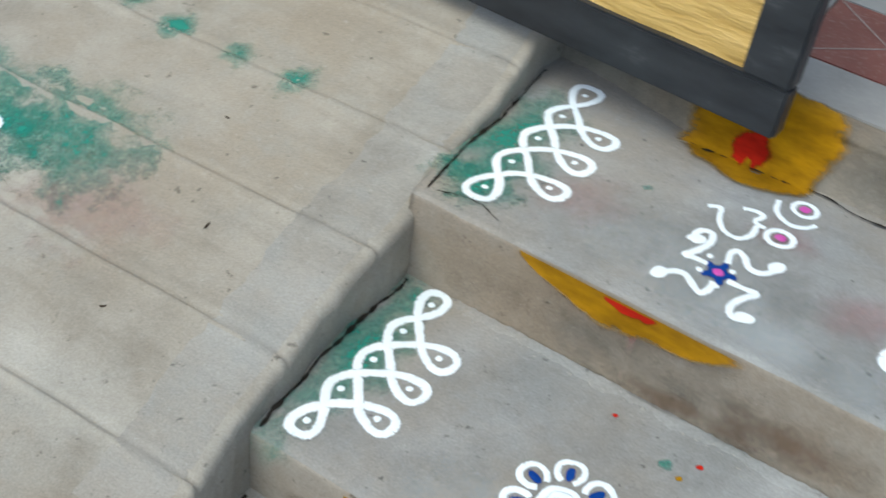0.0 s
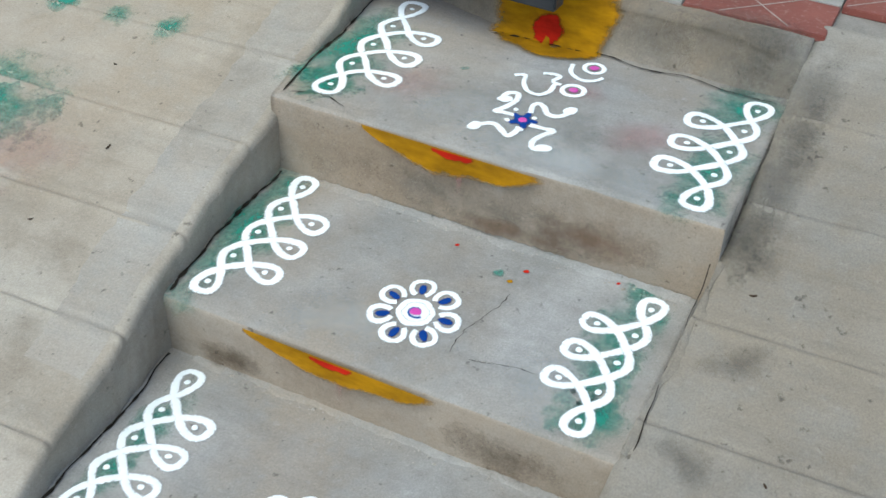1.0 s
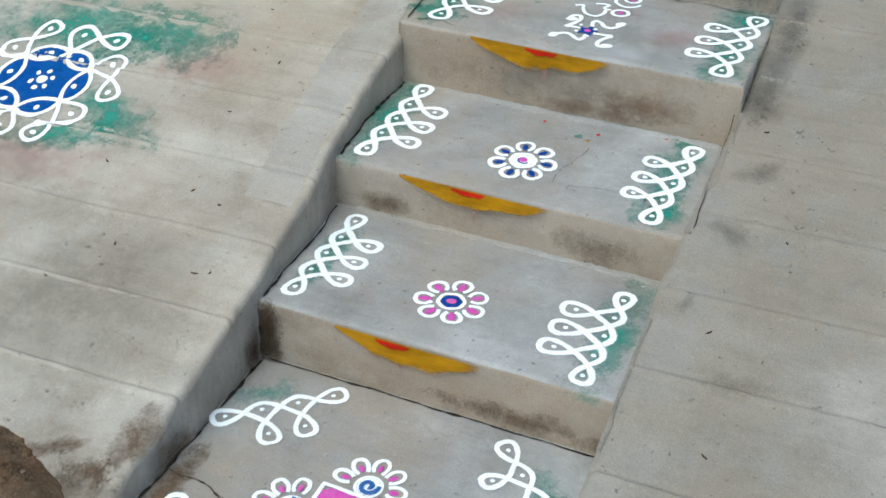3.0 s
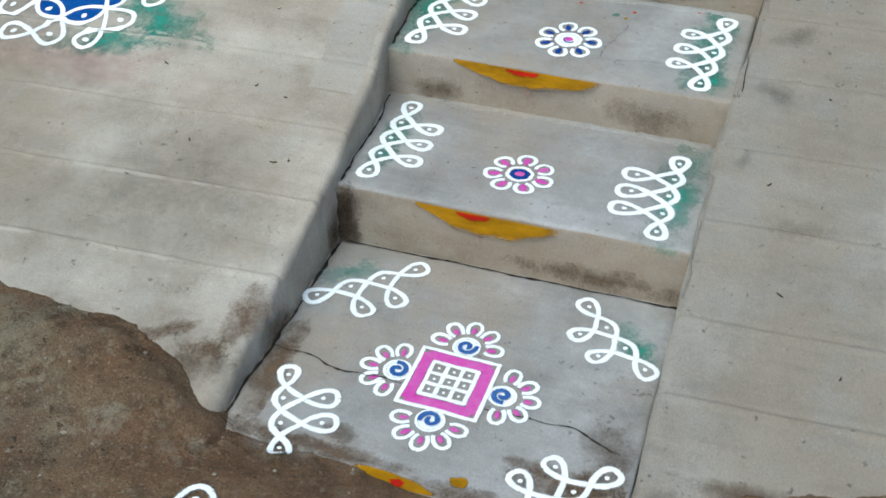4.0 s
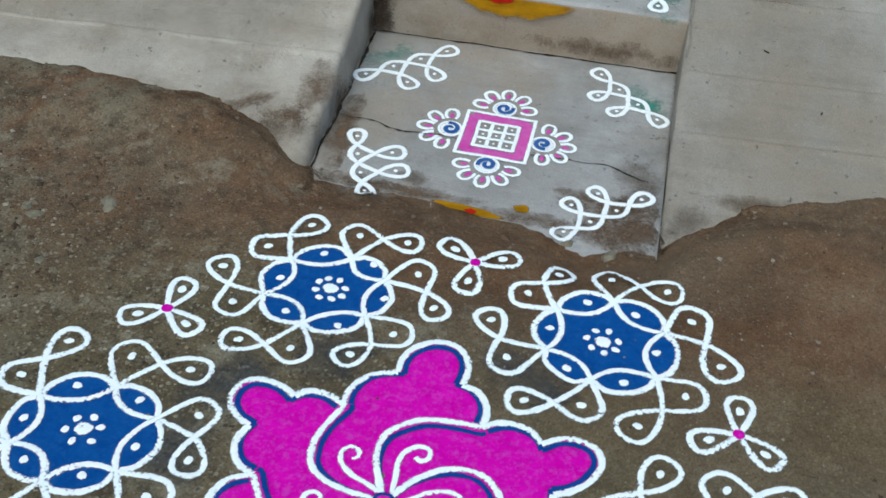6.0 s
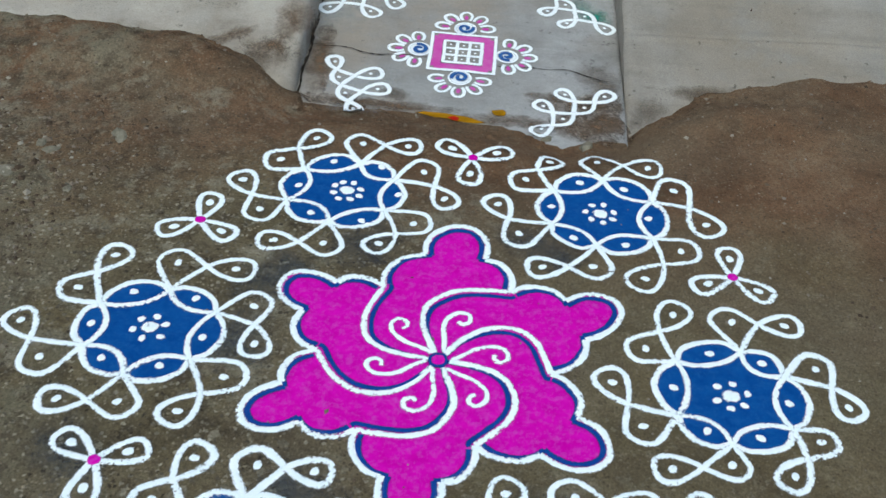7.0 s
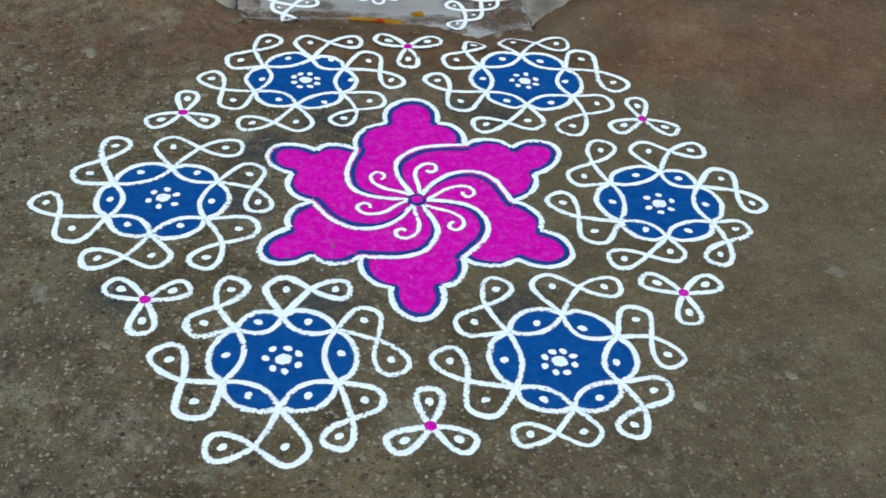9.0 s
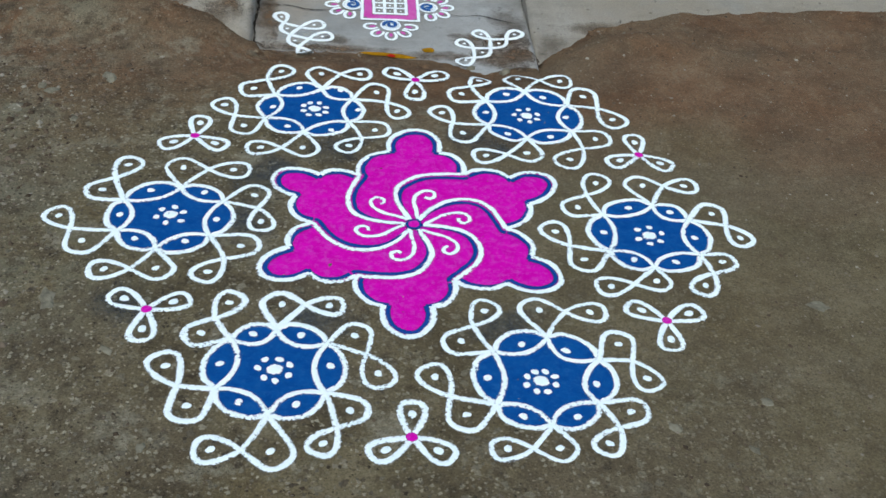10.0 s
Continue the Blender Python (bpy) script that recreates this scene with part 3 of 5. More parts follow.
def catmull(pts, n=8, closed=False):
    m = len(pts)
    out = []
    for i in range(m if closed else m - 1):
        if closed:
            p0, p1, p2, p3 = (pts[(i + k) % m] for k in (-1, 0, 1, 2))
        else:
            p0, p1, p2, p3 = pts[max(i - 1, 0)], pts[i], pts[i + 1], pts[min(i + 2, m - 1)]
        for j in range(n):
            t = j / n
            out.append(tuple(0.5 * (2 * p1[k] + (p2[k] - p0[k]) * t + (2 * p0[k] - 5 * p1[k] + 4 * p2[k] - p3[k]) * t * t
                                    + (3 * p1[k] - p0[k] - 3 * p2[k] + p3[k]) * t ** 3) for k in (0, 1)))
    out.append(pts[0] if closed else pts[-1])
    return out


class Drawing:
    """Collects powder strokes and lays them on a surface."""

    def __init__(self, thing, surface, lift=0.0):
        self.thing, self.surface, self.lift, self.order, self.fine = thing, surface, lift, 0, False
        self.sheets = {}

    def top(self, x, y):
        """Height of the surface; on the rough bank the powder bridges the small hollows."""
        if self.surface is not floor_z or y < -1.0 or y > -0.62:
            return self.surface(x, y)
        near = max(floor_z(x + i, y + j) for i, j in ((0, 0), (0.012, 0), (-0.012, 0), (0, 0.012), (0, -0.012)))
        return near + 0.005 * smooth(-0.95, -0.82, y)

    def height(self, level):
        """Loose flour heaps up on soil and lies thin on cement."""
        return 0.0022 + 0.0009 * level + self.lift if self.surface is floor_z else 0.0015 + 0.0005 * level + self.lift

    def bucket(self, name):
        return self.sheets.setdefault(name, ([], [], []))

    def wobble(self, p):
        return (p[0] + 0.0018 * hum(p[0] * 22, p[1] * 22, 1.5), p[1] + 0.0018 * hum(p[0] * 22, p[1] * 22, 7.5))

    def stroke(self, name, pts, width, level=0):
        v, f, fade = self.bucket(name)
        self.order += 1
        width *= 1.14 if self.surface is not floor_z or self.fine else 1.10
        up = self.height(level) + 0.00012 * (self.order % 7)
        pts = [self.wobble(p) for p in pts]
        base = len(v)
        m = len(pts)
        for i, p in enumerate(pts):
            a, b = pts[max(i - 1, 0)], pts[min(i + 1, m - 1)]
            d = math.hypot(b[0] - a[0], b[1] - a[1]) or 1e-6
            nx, ny = -(b[1] - a[1]) / d, (b[0] - a[0]) / d
            w = width * (1.12 + 0.22 * hum(p[0] * 45, p[1] * 45, 3.3) + 0.14 * hum(p[0] * 9, p[1] * 9, 6.0)) / 2
            for s, h, k in ((-1.6, -0.0006, -0.3), (-1, 0.0, 0.0), (-0.58, 0.0007, 0.62), (0, 0.0012, 1.0), (0.58, 0.0007, 0.62), (1, 0.0, 0.0), (1.6, -0.0006, -0.3)):
                x, y = p[0] + nx * w * s, p[1] + ny * w * s
                v.append((x, y, self.top(x, y) + up + h))
                fade.append(k)
        for i in range(m - 1):
            for s in range(6):
                a = base + i * 7 + s
                f.append((a, a + 7, a + 8, a + 1))

    def dot(self, name, c, r, level=1, stretch=1.0, turn=0.0):
        v, f, fade = self.bucket(name)
        base = len(v)
        up = self.height(level) + 0.0002
        c = self.wobble(c)
        v.append((*c, self.top(*c) + up + 0.0012))
        fade.append(1.0)
        n = 12
        for ring, (q, k, h) in enumerate(((0.7, 0.85, 0.0008), (1.1, 0.0, 0.0))):
            for i in range(n):
                a = 2 * math.pi * i / n
                rr = r * q * (1 + 0.2 * hum(c[0] * 60 + math.cos(a), c[1] * 60 + math.sin(a), 2.0))
                dx, dy = rot((rr * math.cos(a) * stretch, rr * math.sin(a)), turn)
                v.append((c[0] + dx, c[1] + dy, self.top(c[0] + dx, c[1] + dy) + up + h))
                fade.append(k)
        for i in range(n):
            j = (i + 1) % n
            f.append((base, base + 1 + i, base + 1 + j))
            f.append((base + 1 + i, base + 1 + n + i, base + 1 + n + j, base + 1 + j))

    def fill(self, name, outline, centre, rings=7, level=-1, soft=0.05):
        """A filled field that is star-shaped about its centre."""
        v, f, fade = self.bucket(name)
        base = len(v)
        up = self.height(level)
        n = len(outline)
        v.append((*centre, self.top(*centre) + up))
        fade.append(1.0)
        for k in range(1, rings + 1):
            q = k / rings
            for p in outline:
                x, y = centre[0] + (p[0] - centre[0]) * q, centre[1] + (p[1] - centre[1]) * q
                v.append((x, y, self.top(x, y) + up))
                fade.append(1.0 if k < rings else soft)
        for i in range(n):
            j = (i + 1) % n
            f.append((base, base + 1 + i, base + 1 + j))
            for k in range(rings - 1):
                a, b = base + 1 + k * n, base + 1 + (k + 1) * n
                f.append((a + i, b + i, b + j, a + j))

    def band(self, name, inner, outer, level=-1):
        """A filled field between two lines of equal length."""
        v, f, fade = self.bucket(name)
        base = len(v)
        up = self.height(level)
        rows = 9
        n = len(inner)
        for k in range(rows):
            q = k / (rows - 1)
            for a, b in zip(inner, outer):
                x, y = a[0] + (b[0] - a[0]) * q, a[1] + (b[1] - a[1]) * q
                v.append((x, y, self.top(x, y) + up))
                fade.append(1.0)
        for k in range(rows - 1):
            for i in range(n - 1):
                a = base + k * n + i
                f.append((a, a + n, a + n + 1, a + 1))

    def finish(self, materials, labels=None):
        for name, (v, f, fade) in self.sheets.items():
            kind = name.split("/")[0]
            mesh_object(kind, v, f, materials[kind], self.thing, (labels or {}).get(kind, ""), fade)


def around(d, crossings, r_loop=0.72):
    """Strands of a loop drawing round the dot d, between its crossing points (in order of angle)."""
    out = []
    cs = sorted(crossings, key=lambda c: math.atan2(c[1] - d[1], c[0] - d[0]))
    if len(cs) == 1:
        c = cs[0]
        u = (d[0] - c[0], d[1] - c[1])
        r = math.hypot(*u)
        apex = add(d, u, r_loop)
        for s in (1, -1):
            side = rot(u, 90 * s)
            start = add(c, rot(u, 40 * s), 0.85)
            out.append(bezier(c, start, add(apex, side, 0.88), apex, 14))
        return out
    m = len(cs)
    if m == 2:
        a, b = cs
        aa, ab = (math.atan2(c[1] - d[1], c[0] - d[0]) for c in cs)
        wide = (ab - aa) % (2 * math.pi)
        if wide < math.pi:
            a, b, aa, wide = b, a, ab, 2 * math.pi - wide
        ra, rb = math.hypot(a[0] - d[0], a[1] - d[1]), math.hypot(b[0] - d[0], b[1] - d[1])
        via = [add(d, pol(min((ra * (1 - t) + rb * t) * 0.60, 0.037), math.degrees(aa + wide * t))) for t in (0.30, 0.5, 0.70)]
        out.append(catmull([a, *via, b], 7))
        near = ((a[0] + b[0]) / 2, (a[1] + b[1]) / 2)
        near = add(near, (near[0] - d[0], near[1] - d[1]), -0.05)
        out.append(bezier(a, near, near, b, 10))
        return out
    for i in range(m):
        a, b = cs[i], cs[(i + 1) % m]
        ua, ub = (d[0] - a[0], d[1] - a[1]), (d[0] - b[0], d[1] - b[1])
        chord = math.hypot(b[0] - a[0], b[1] - a[1])
        turn = (math.degrees(math.atan2(b[1] - d[1], b[0] - d[0]) - math.atan2(a[1] - d[1], a[0] - d[0]))) % 360
        ra, rb = math.hypot(*ua), math.hypot(*ub)
        h = chord * 0.42 + 0.22 * (ra + rb) * max(0.0, (turn - 90) / 180)
        ta, tb = rot(ua, -42), rot(ub, 42)
        out.append(bezier(a, add(a, ta, h / ra), add(b, tb, h / rb), b, 12))
    return out


def loop_kolam(surface, label, p0, step_, qoff, count, tint, bend=(0.0, 0.0), width=0.0170, r=0.0066):
    """A row of dots with shorter row beside it, looped round by one continuous white line."""
    p = [add(add(p0, step_, i), bend, ((i - (count - 1) / 2) ** 2)) for i in range(count)]
    q = [add(p[i + 1], qoff) for i in range(count - 2)]
    mid = lambda a, b: ((a[0] + b[0]) / 2, (a[1] + b[1]) / 2)
    cx = sum(a[0] for a in p) / count
    cy = sum(a[1] for a in p) / count
    thing = holder("loop_kolam", (cx, cy, surface(cx, cy)), label, "rangoli", "loop kolams on the steps")
    d = Drawing(thing, surface)
    d.fine = True
    for i, a in enumerate(p):
        cs = [mid(a, b) for b in (p[i - 1: i] + p[i + 1: i + 2])]
        if 0 < i < count - 1:
            cs.append(mid(a, q[i - 1]))
        for s in around(a, cs):
            d.stroke("loop/%d" % i, s, width)
    for i, a in enumerate(q):
        for s in around(a, [mid(a, p[i + 1])]):
            d.stroke("loop/q%d" % i, s, width)
    for k, a in enumerate(p + q):
        d.dot("dot/%d" % k, a, r)
    d.finish({"loop": WHITE, "dot": WHITE})
    return thing


def patch(name, label, category, surface, c, rx, ry, turn, material, lift=0.0008, power=1.0, seed=0.0):
    """A thin irregular dusting, faint at its rim."""
    n, rings = 36, 7
    v, f, fade = [(*c, surface(*c) + lift)], [], [1.0]
    for k in range(1, rings + 1):
        q = k / rings
        for i in range(n):
            a = 2 * math.pi * i / n
            rr = q * (1 + 0.28 * fbm(math.cos(a) * 1.4 + seed, math.sin(a) * 1.4, seed))
            dx, dy = rot((rx * rr * math.cos(a), ry * rr * math.sin(a)), turn)
            x, y = c[0] + dx, c[1] + dy
            v.append((x, y, surface(x, y) + lift))
            fade.append((1 - q) ** power)
    for i in range(n):
        j = (i + 1) % n
        f.append((0, 1 + i, 1 + j))
        for k in range(rings - 1):
            a, b = 1 + k * n, 1 + (k + 1) * n
            f.append((a + i, b + i, b + j, a + j))
    return tagged(mesh_object(name, v, f, material, None, "", fade), label, category, kind="stuff")


# ---------------------------------------------------------------- great rangoli on the soil
CX, CY = 0.355, -1.406


def rosette(cx, cy, surface, loops, label, seed, stretch=1.0, phase=0.0):
    """Six loops round a blue field; each loop: knot on the rim, inner dot, outer dot, as (mm, degrees)."""
    thing = holder("rosette_rangoli", (cx, cy, surface(cx, cy)), label, "rangoli", "blue rosettes")
    d = Drawing(thing, surface)
    rnd = random.Random(seed)
    white = SOIL_WHITE if surface is floor_z else WHITE
    at = lambda r, deg: add((cx, cy), pol(r * stretch, deg + phase))
    knots = [(k[0] * 0.001, k[1]) for k in loops]
    outline = []
    for k, (r, deg) in enumerate(knots):
        r2, deg2 = knots[(k + 1) % 6]
        turn = (deg - deg2) % 360
        for u, bulge in ((0.0, 0.0), (0.22, 0.011), (0.5, 0.0165), (0.78, 0.011)):
            outline.append(at(r + (r2 - r) * u + bulge + (rnd.uniform(-0.0025, 0.0025) if u else 0), deg - turn * u))
    rim = catmull(outline, 4, True)
    d.fill("fill", rim[:-1], (cx, cy), 9, -1, 0.4)
    d.stroke("rim", rim, 0.0142)
    wob = lambda q: rnd.uniform(-q, q)
    for k, (_, _, ra, da, rb, db) in enumerate(loops):
        (r, deg), (r2, deg2) = knots[k], knots[(k + 1) % 6]
        half = deg - ((deg - deg2) % 360) / 2
        v0, v1, c = at(r, deg), at(r2, deg2), at(0.050 + wob(0.006), half)
        q1, q2 = add(add((0, 0), v0, 1 / 3), c, 2 / 3), add(add((0, 0), v1, 1 / 3), c, 2 / 3)
        d.stroke("arc/%d" % k, bezier(v0, q1, q2, v1, 14), 0.0132)
        a, b = at(ra * 0.001, da), at(rb * 0.001, db)
        x = ((a[0] + b[0]) / 2, (a[1] + b[1]) / 2)
        w = 0.0144 + wob(0.0020)
        for st in around(a, [v0, x]):
            d.stroke("loop/%d" % k, st, w)
        for st in around(b, [x], 0.60 + wob(0.06)):
            d.stroke("loop/%d" % k, st, w)
        for i, p in enumerate((a, b, at(0.099 + wob(0.004), half + wob(3)))):
            d.dot("dot/%d%d" % (k, i), p, 0.0082, 1, 1.25, rnd.uniform(0, 180))
    d.dot("centre_dot", (cx, cy), 0.0150, 1, 1.15)
    count = 6 + seed % 3
    for k in range(count):
        d.dot("dot/c%d" % k, at(0.0285 + wob(0.002), k * 360 / count + 20 + wob(5)), 0.0074, 1, 1.25, rnd.uniform(0, 180))
    d.finish({"rim": white, "arc": white, "loop": white, "dot": white, "centre_dot": white, "fill": BLUE}, {"fill": "deep blue powder field"})
    return thing


LOOPS = (
    ((113, 145, 174, 149, 183, 122), (109, 85, 164, 90, 187, 56), (118, 25, 176, 30, 209, 357), (120, 328, 179, 328, 197, 293), (98, 264, 160, 263, 206, 236), (106, 203, 178, 206, 204, 178)),
    ((109, 148, 167, 150, 180, 117), (92, 78, 154, 84, 191, 55), (102, 27, 168, 27, 195, 359), (96, 327, 164, 328, 171, 297), (102, 256, 165, 261, 204, 234), (121, 200, 178, 205, 210, 177)),
    ((113, 153, 172, 150, 207, 121), (100, 82, 170, 86, 203, 54), (118, 25, 183, 23, 187, 354), (107, 322, 179, 326, 202, 296), (112, 261, 172, 266, 206, 238), (114, 207, 186, 208, 223, 181)),
    ((113, 136, 167, 145, 201, 117), (107, 89, 176, 87, 197, 60), (117, 35, 169, 31, 185, 356), (108, 327, 168, 322, 198, 296), (110, 266, 194, 270, 212, 242), (112, 204, 171, 211, 193, 177)),
    ((114, 135, 174, 142, 208, 114), (123, 77, 194, 83, 223, 57), (131, 26, 189, 31, 197, 2), (112, 330, 169, 333, 178, 303), (106, 272, 159, 273, 178, 243), (104, 212, 165, 209, 193, 176)),
    ((115, 141, 170, 145, 205, 114), (112, 75, 181, 83, 215, 57), (113, 29, 173, 27, 196, 358), (113, 326, 160, 327, 181, 296), (106, 263, 150, 263, 201, 235), (111, 208, 175, 208, 201, 177)),
)
for k, (x, y) in enumerate(((0.651, -0.981), (0.146, -0.967), (-0.148, -1.384), (0.079, -1.836), (0.559, -1.871), (0.854, -1.441))):
    rosette(x, y, floor_z, LOOPS[k], "blue powder rosette with white looped outline on soil", 10 + k)


def trefoil(cx, cy, turn, seed):
    thing = holder("trefoil_rangoli", (cx, cy, floor_z(cx, cy)), "white three-petal powder flower with a pink centre", "rangoli", "white trefoils")
    d = Drawing(thing, floor_z)
    rnd = random.Random(seed)
    for k in range(3):
        a = turn + 120 * k + rnd.uniform(-4, 4)
        dot_at = add((cx, cy), pol(0.053, a))
        apex = add((cx, cy), pol(0.084 + rnd.uniform(-0.003, 0.003), a))
        for s in (1, -1):
            st = bezier((cx, cy), add((cx, cy), pol(0.05, a + 27 * s)), add(apex, pol(0.036, a + 90 * s)), apex, 14)
            d.stroke("line/%d" % k, st, 0.0145)
        d.dot("dot/%d" % k, dot_at, 0.0092, 1, 1.3, a)
    d.dot("centre", (cx, cy), 0.0100, 2)
    d.finish({"line": SOIL_WHITE, "dot": SOIL_WHITE, "centre": MAGENTA}, {"centre": "pink powder centre"})


for k, r in enumerate((0.60, 0.573, 0.572, 0.585, 0.597, 0.563)):
    a = (26.2, 86.2, 146.3, 207.4, 266.3, 327.5)[k]
    x, y = add((CX, CY), pol(r, a))
    trefoil(x, y, a + 180, 40 + k)


def pinwheel(cx, cy):
    thing = holder("pinwheel_rangoli", (cx, cy, floor_z(cx, cy)), "magenta six-petal pinwheel flower edged in blue and white powder", "rangoli")
    d = Drawing(thing, floor_z)
    # uneven hand: reach and turn of the notches (even places) and of the petal tips (odd places), going round
    reach = (0.94, 1.035, 1.07, 1.03, 1.00, 0.975, 1.03, 1.00, 1.01, 0.985, 0.94, 0.975)
    sway = (0.0, 1.5, 0.0, -1.0, 6.0, 1.0, 3.0, 0.5, -3.0, -1.0, -5.0, -1.0)

    def P(r, deg):
        place = ((deg + 3.6) % 360) / 30
        i, u = int(place) % 12, place - int(place)
        k = smooth(0.06, 0.19, r)
        blend = lambda row: row[i] * (1 - u) + row[(i + 1) % 12] * u
        return add((cx, cy), pol(r * (1 + k * (blend(reach) - 1)), deg + k * blend(sway)))

    arm = ((0.018, 57), (0.068, 53.0), (0.105, 47.8), (0.137, 39.3), (0.162, 28.6), (0.178, 17.5), (0.190, 6.4), (0.205, -3.7))
    lobes = (((0.205, 56.3), (0.231, 53.5), (0.252, 48.8), (0.265, 43.2), (0.267, 37.0)),
             ((0.267, 37.0), (0.300, 36.2), (0.328, 33.4), (0.347, 28.9), (0.346, 23.8), (0.325, 19.2), (0.296, 16.4), (0.266, 15.3)),
             ((0.266, 15.3), (0.264, 9.6), (0.250, 4.0), (0.230, -0.6), (0.205, -3.7)))
    for k in range(6):
        t = 60 * k
        run = catmull([P(r, a + t) for r, a in arm], 8)
        back = catmull([P(r, a + t + 60) for r, a in arm], 8)
        edge = []
        for lobe in lobes:
            edge += catmull([P(r, a + t) for r, a in lobe], 7)[:-1]
        edge.append(run[-1])
        # petal field: from the two arms out to the lobed edge
        m = 60
        lower, upper = back + edge[: len(edge) // 2 + 1], run + edge[::-1][: len(edge) - len(edge) // 2]
        pick = lambda line: [line[round(i * (len(line) - 1) / (m - 1))] for i in range(m)]
        d.band("petal/%d" % k, pick(lower), pick(upper), -1)
        # blue line just inside, white line on the edge
        for lobe in lobes:
            pts = catmull([P(r, a + t) for r, a in lobe], 7)
            mid = P(0.255, 26.5 + t)
            inner = []
            for p in pts:
                u = (mid[0] - p[0], mid[1] - p[1])
                n = math.hypot(*u) or 1
                inner.append(add(p, u, 0.0125 / n))
            d.stroke("blue_edge/%d" % k, inner, 0.0130, 0)
            d.stroke("line/%d" % k, pts, 0.0150, 1)
        d.stroke("blue_edge/%d" % k, catmull([P(max(0.012, r - 0.0115), a + t - 2) for r, a in arm + ((0.215, -5.0),)], 8), 0.0118, 0)
        d.stroke("line/%d" % k, run, 0.0135, 1)
        curl = ((0.024, 72), (0.05, 84), (0.082, 90), (0.112, 87), (0.131, 79), (0.132, 70), (0.117, 66), (0.106, 70), (0.108, 76))
        d.stroke("curl/%d" % k, catmull([P(r * 0.92, a + t - 3) for r, a in curl], 6), 0.0105, 1)
    d.dot("hub", (cx, cy), 0.021, 2)
    d.dot("hub_centre", (cx, cy), 0.0115, 3.2)
    d.finish({"petal": MAGENTA, "blue_edge": NAVY, "line": SOIL_WHITE, "curl": SOIL_WHITE, "hub": NAVY, "hub_centre": MAGENTA},
             {"petal": "magenta powder petal", "blue_edge": "thin navy powder line", "curl": "white curled stamen"})


pinwheel(CX, CY - 0.004)

for k, (r, a) in enumerate(((0.33, 118), (0.36, 150), (0.35, 176), (0.36, 60), (0.35, 298), (0.36, 236), (0.62, 205))):
    patch("powder_dust", "blue-grey powder dust swept over the soil", "powder mark", floor_z, add((CX, CY), pol(r, a)), 0.10, 0.07, a + 90, SLATE, 0.0012, 0.8, k * 2.3)


# ---------------------------------------------------------------- kolams on the steps
def step_flower(surface, cx, cy, n, turn, petal_mat, eye, label):
    thing = holder("flower_kolam", (cx, cy, surface(cx, cy)), label, "rangoli", "flower kolams")
    d = Drawing(thing, surface)
    for k in range(n):
        a = turn + 360 * k / n
        apex = add((cx, cy), pol(0.075, a))
        for s in (1, -1):
            st = bezier(add((cx, cy), pol(0.040, a + 11 * s)), add((cx, cy), pol(0.054, a + 25 * s)), add(apex, pol(0.023, a + 90 * s)), apex, 12)
            d.stroke("petal_outline/%d" % k, st, 0.0118)
        d.dot("petal_fill/%d" % k, add((cx, cy), pol(0.054, a)), 0.0076, 0, 1.9, a)
    ring = [add((cx, cy), pol(0.027 + 0.001 * math.sin(a * 0.1), a)) for a in range(0, 375, 15)]
    if eye == "pink":
        d.fill("disc", ring[:-1], (cx, cy), 3, -1, 0.6)
        d.stroke("ring", ring, 0.0125)
        d.stroke("swirl", [add((cx, cy), pol(0.006 + 0.009 * i / 14, 20 + 22 * i)) for i in range(15)], 0.004, 1)
        d.dot("eye", (cx, cy), 0.0085, 2, 1.2)
        mats = {"disc": WHITE, "eye": PINK, "swirl": PALE_BLUE}
    else:
        d.fill("disc", [add((cx, cy), pol(0.023, a)) for a in range(0, 360, 15)], (cx, cy), 3, -1, 0.6)
        d.stroke("ring", ring, 0.0100)
        d.dot("eye", (cx, cy), 0.0090, 2, 1.2)
        mats = {"disc": NAVY, "eye": PINK}
    d.finish({"petal_outline": WHITE, "petal_fill": petal_mat, "ring": WHITE, **mats})


step_flower(tread_b, 0.348, 0.553, 7, 2, NAVY, "pink", "white seven-petal powder flower with blue dabs")
step_flower(tread_c, 0.3435, 0.163, 7, 37, PINK, "navy", "white seven-petal powder flower with pink dabs")

loop_kolam(tread_a, "white looped dot kolam on the top step", (0.009, 0.860), (-0.0012, 0.083), (0.0766, -0.0172), 5, GREEN)
loop_kolam(tread_a, "white looped dot kolam on the top step", (0.709, 0.831), (0.0046, 0.0785), (-0.0748, -0.004), 5, GREEN)
loop_kolam(tread_b, "white looped dot kolam on the middle step", (0.002, 0.4665), (0.0024, 0.0715), (0.0716, -0.0117), 5, GREEN)
loop_kolam(tread_b, "white looped dot kolam on the middle step", (0.6705, 0.456), (0.0052, 0.068), (-0.064, 0.0007), 5, GREEN)
loop_kolam(tread_c, "white looped dot kolam on the lower step", (0.0305, 0.074), (-0.0008, 0.070), (0.0706, -0.0075), 5, GREEN)
loop_kolam(tread_c, "white looped dot kolam on the lower step", (0.6615, 0.048), (0.001, 0.0675), (-0.0794, -0.0055), 5, GREEN)
for p0, st, qo, bd in (((0.012, -0.187), (0.056, 0.047), (0.047, -0.055), (0, 0)), ((0.557, -0.047), (0.048, -0.050), (-0.046, -0.038), (0, 0)),
                       ((0.112, -0.604), (-0.021, 0.060), (0.072, 0.024), (0.002, 0.001)), ((0.543, -0.632), (0.049, 0.049), (-0.044, 0.045), (0, 0))):
    loop_kolam(floor_z, "white looped dot kolam at a corner of the foot slab", p0, st, qo, 4, None, bd, 0.0142, 0.0056)


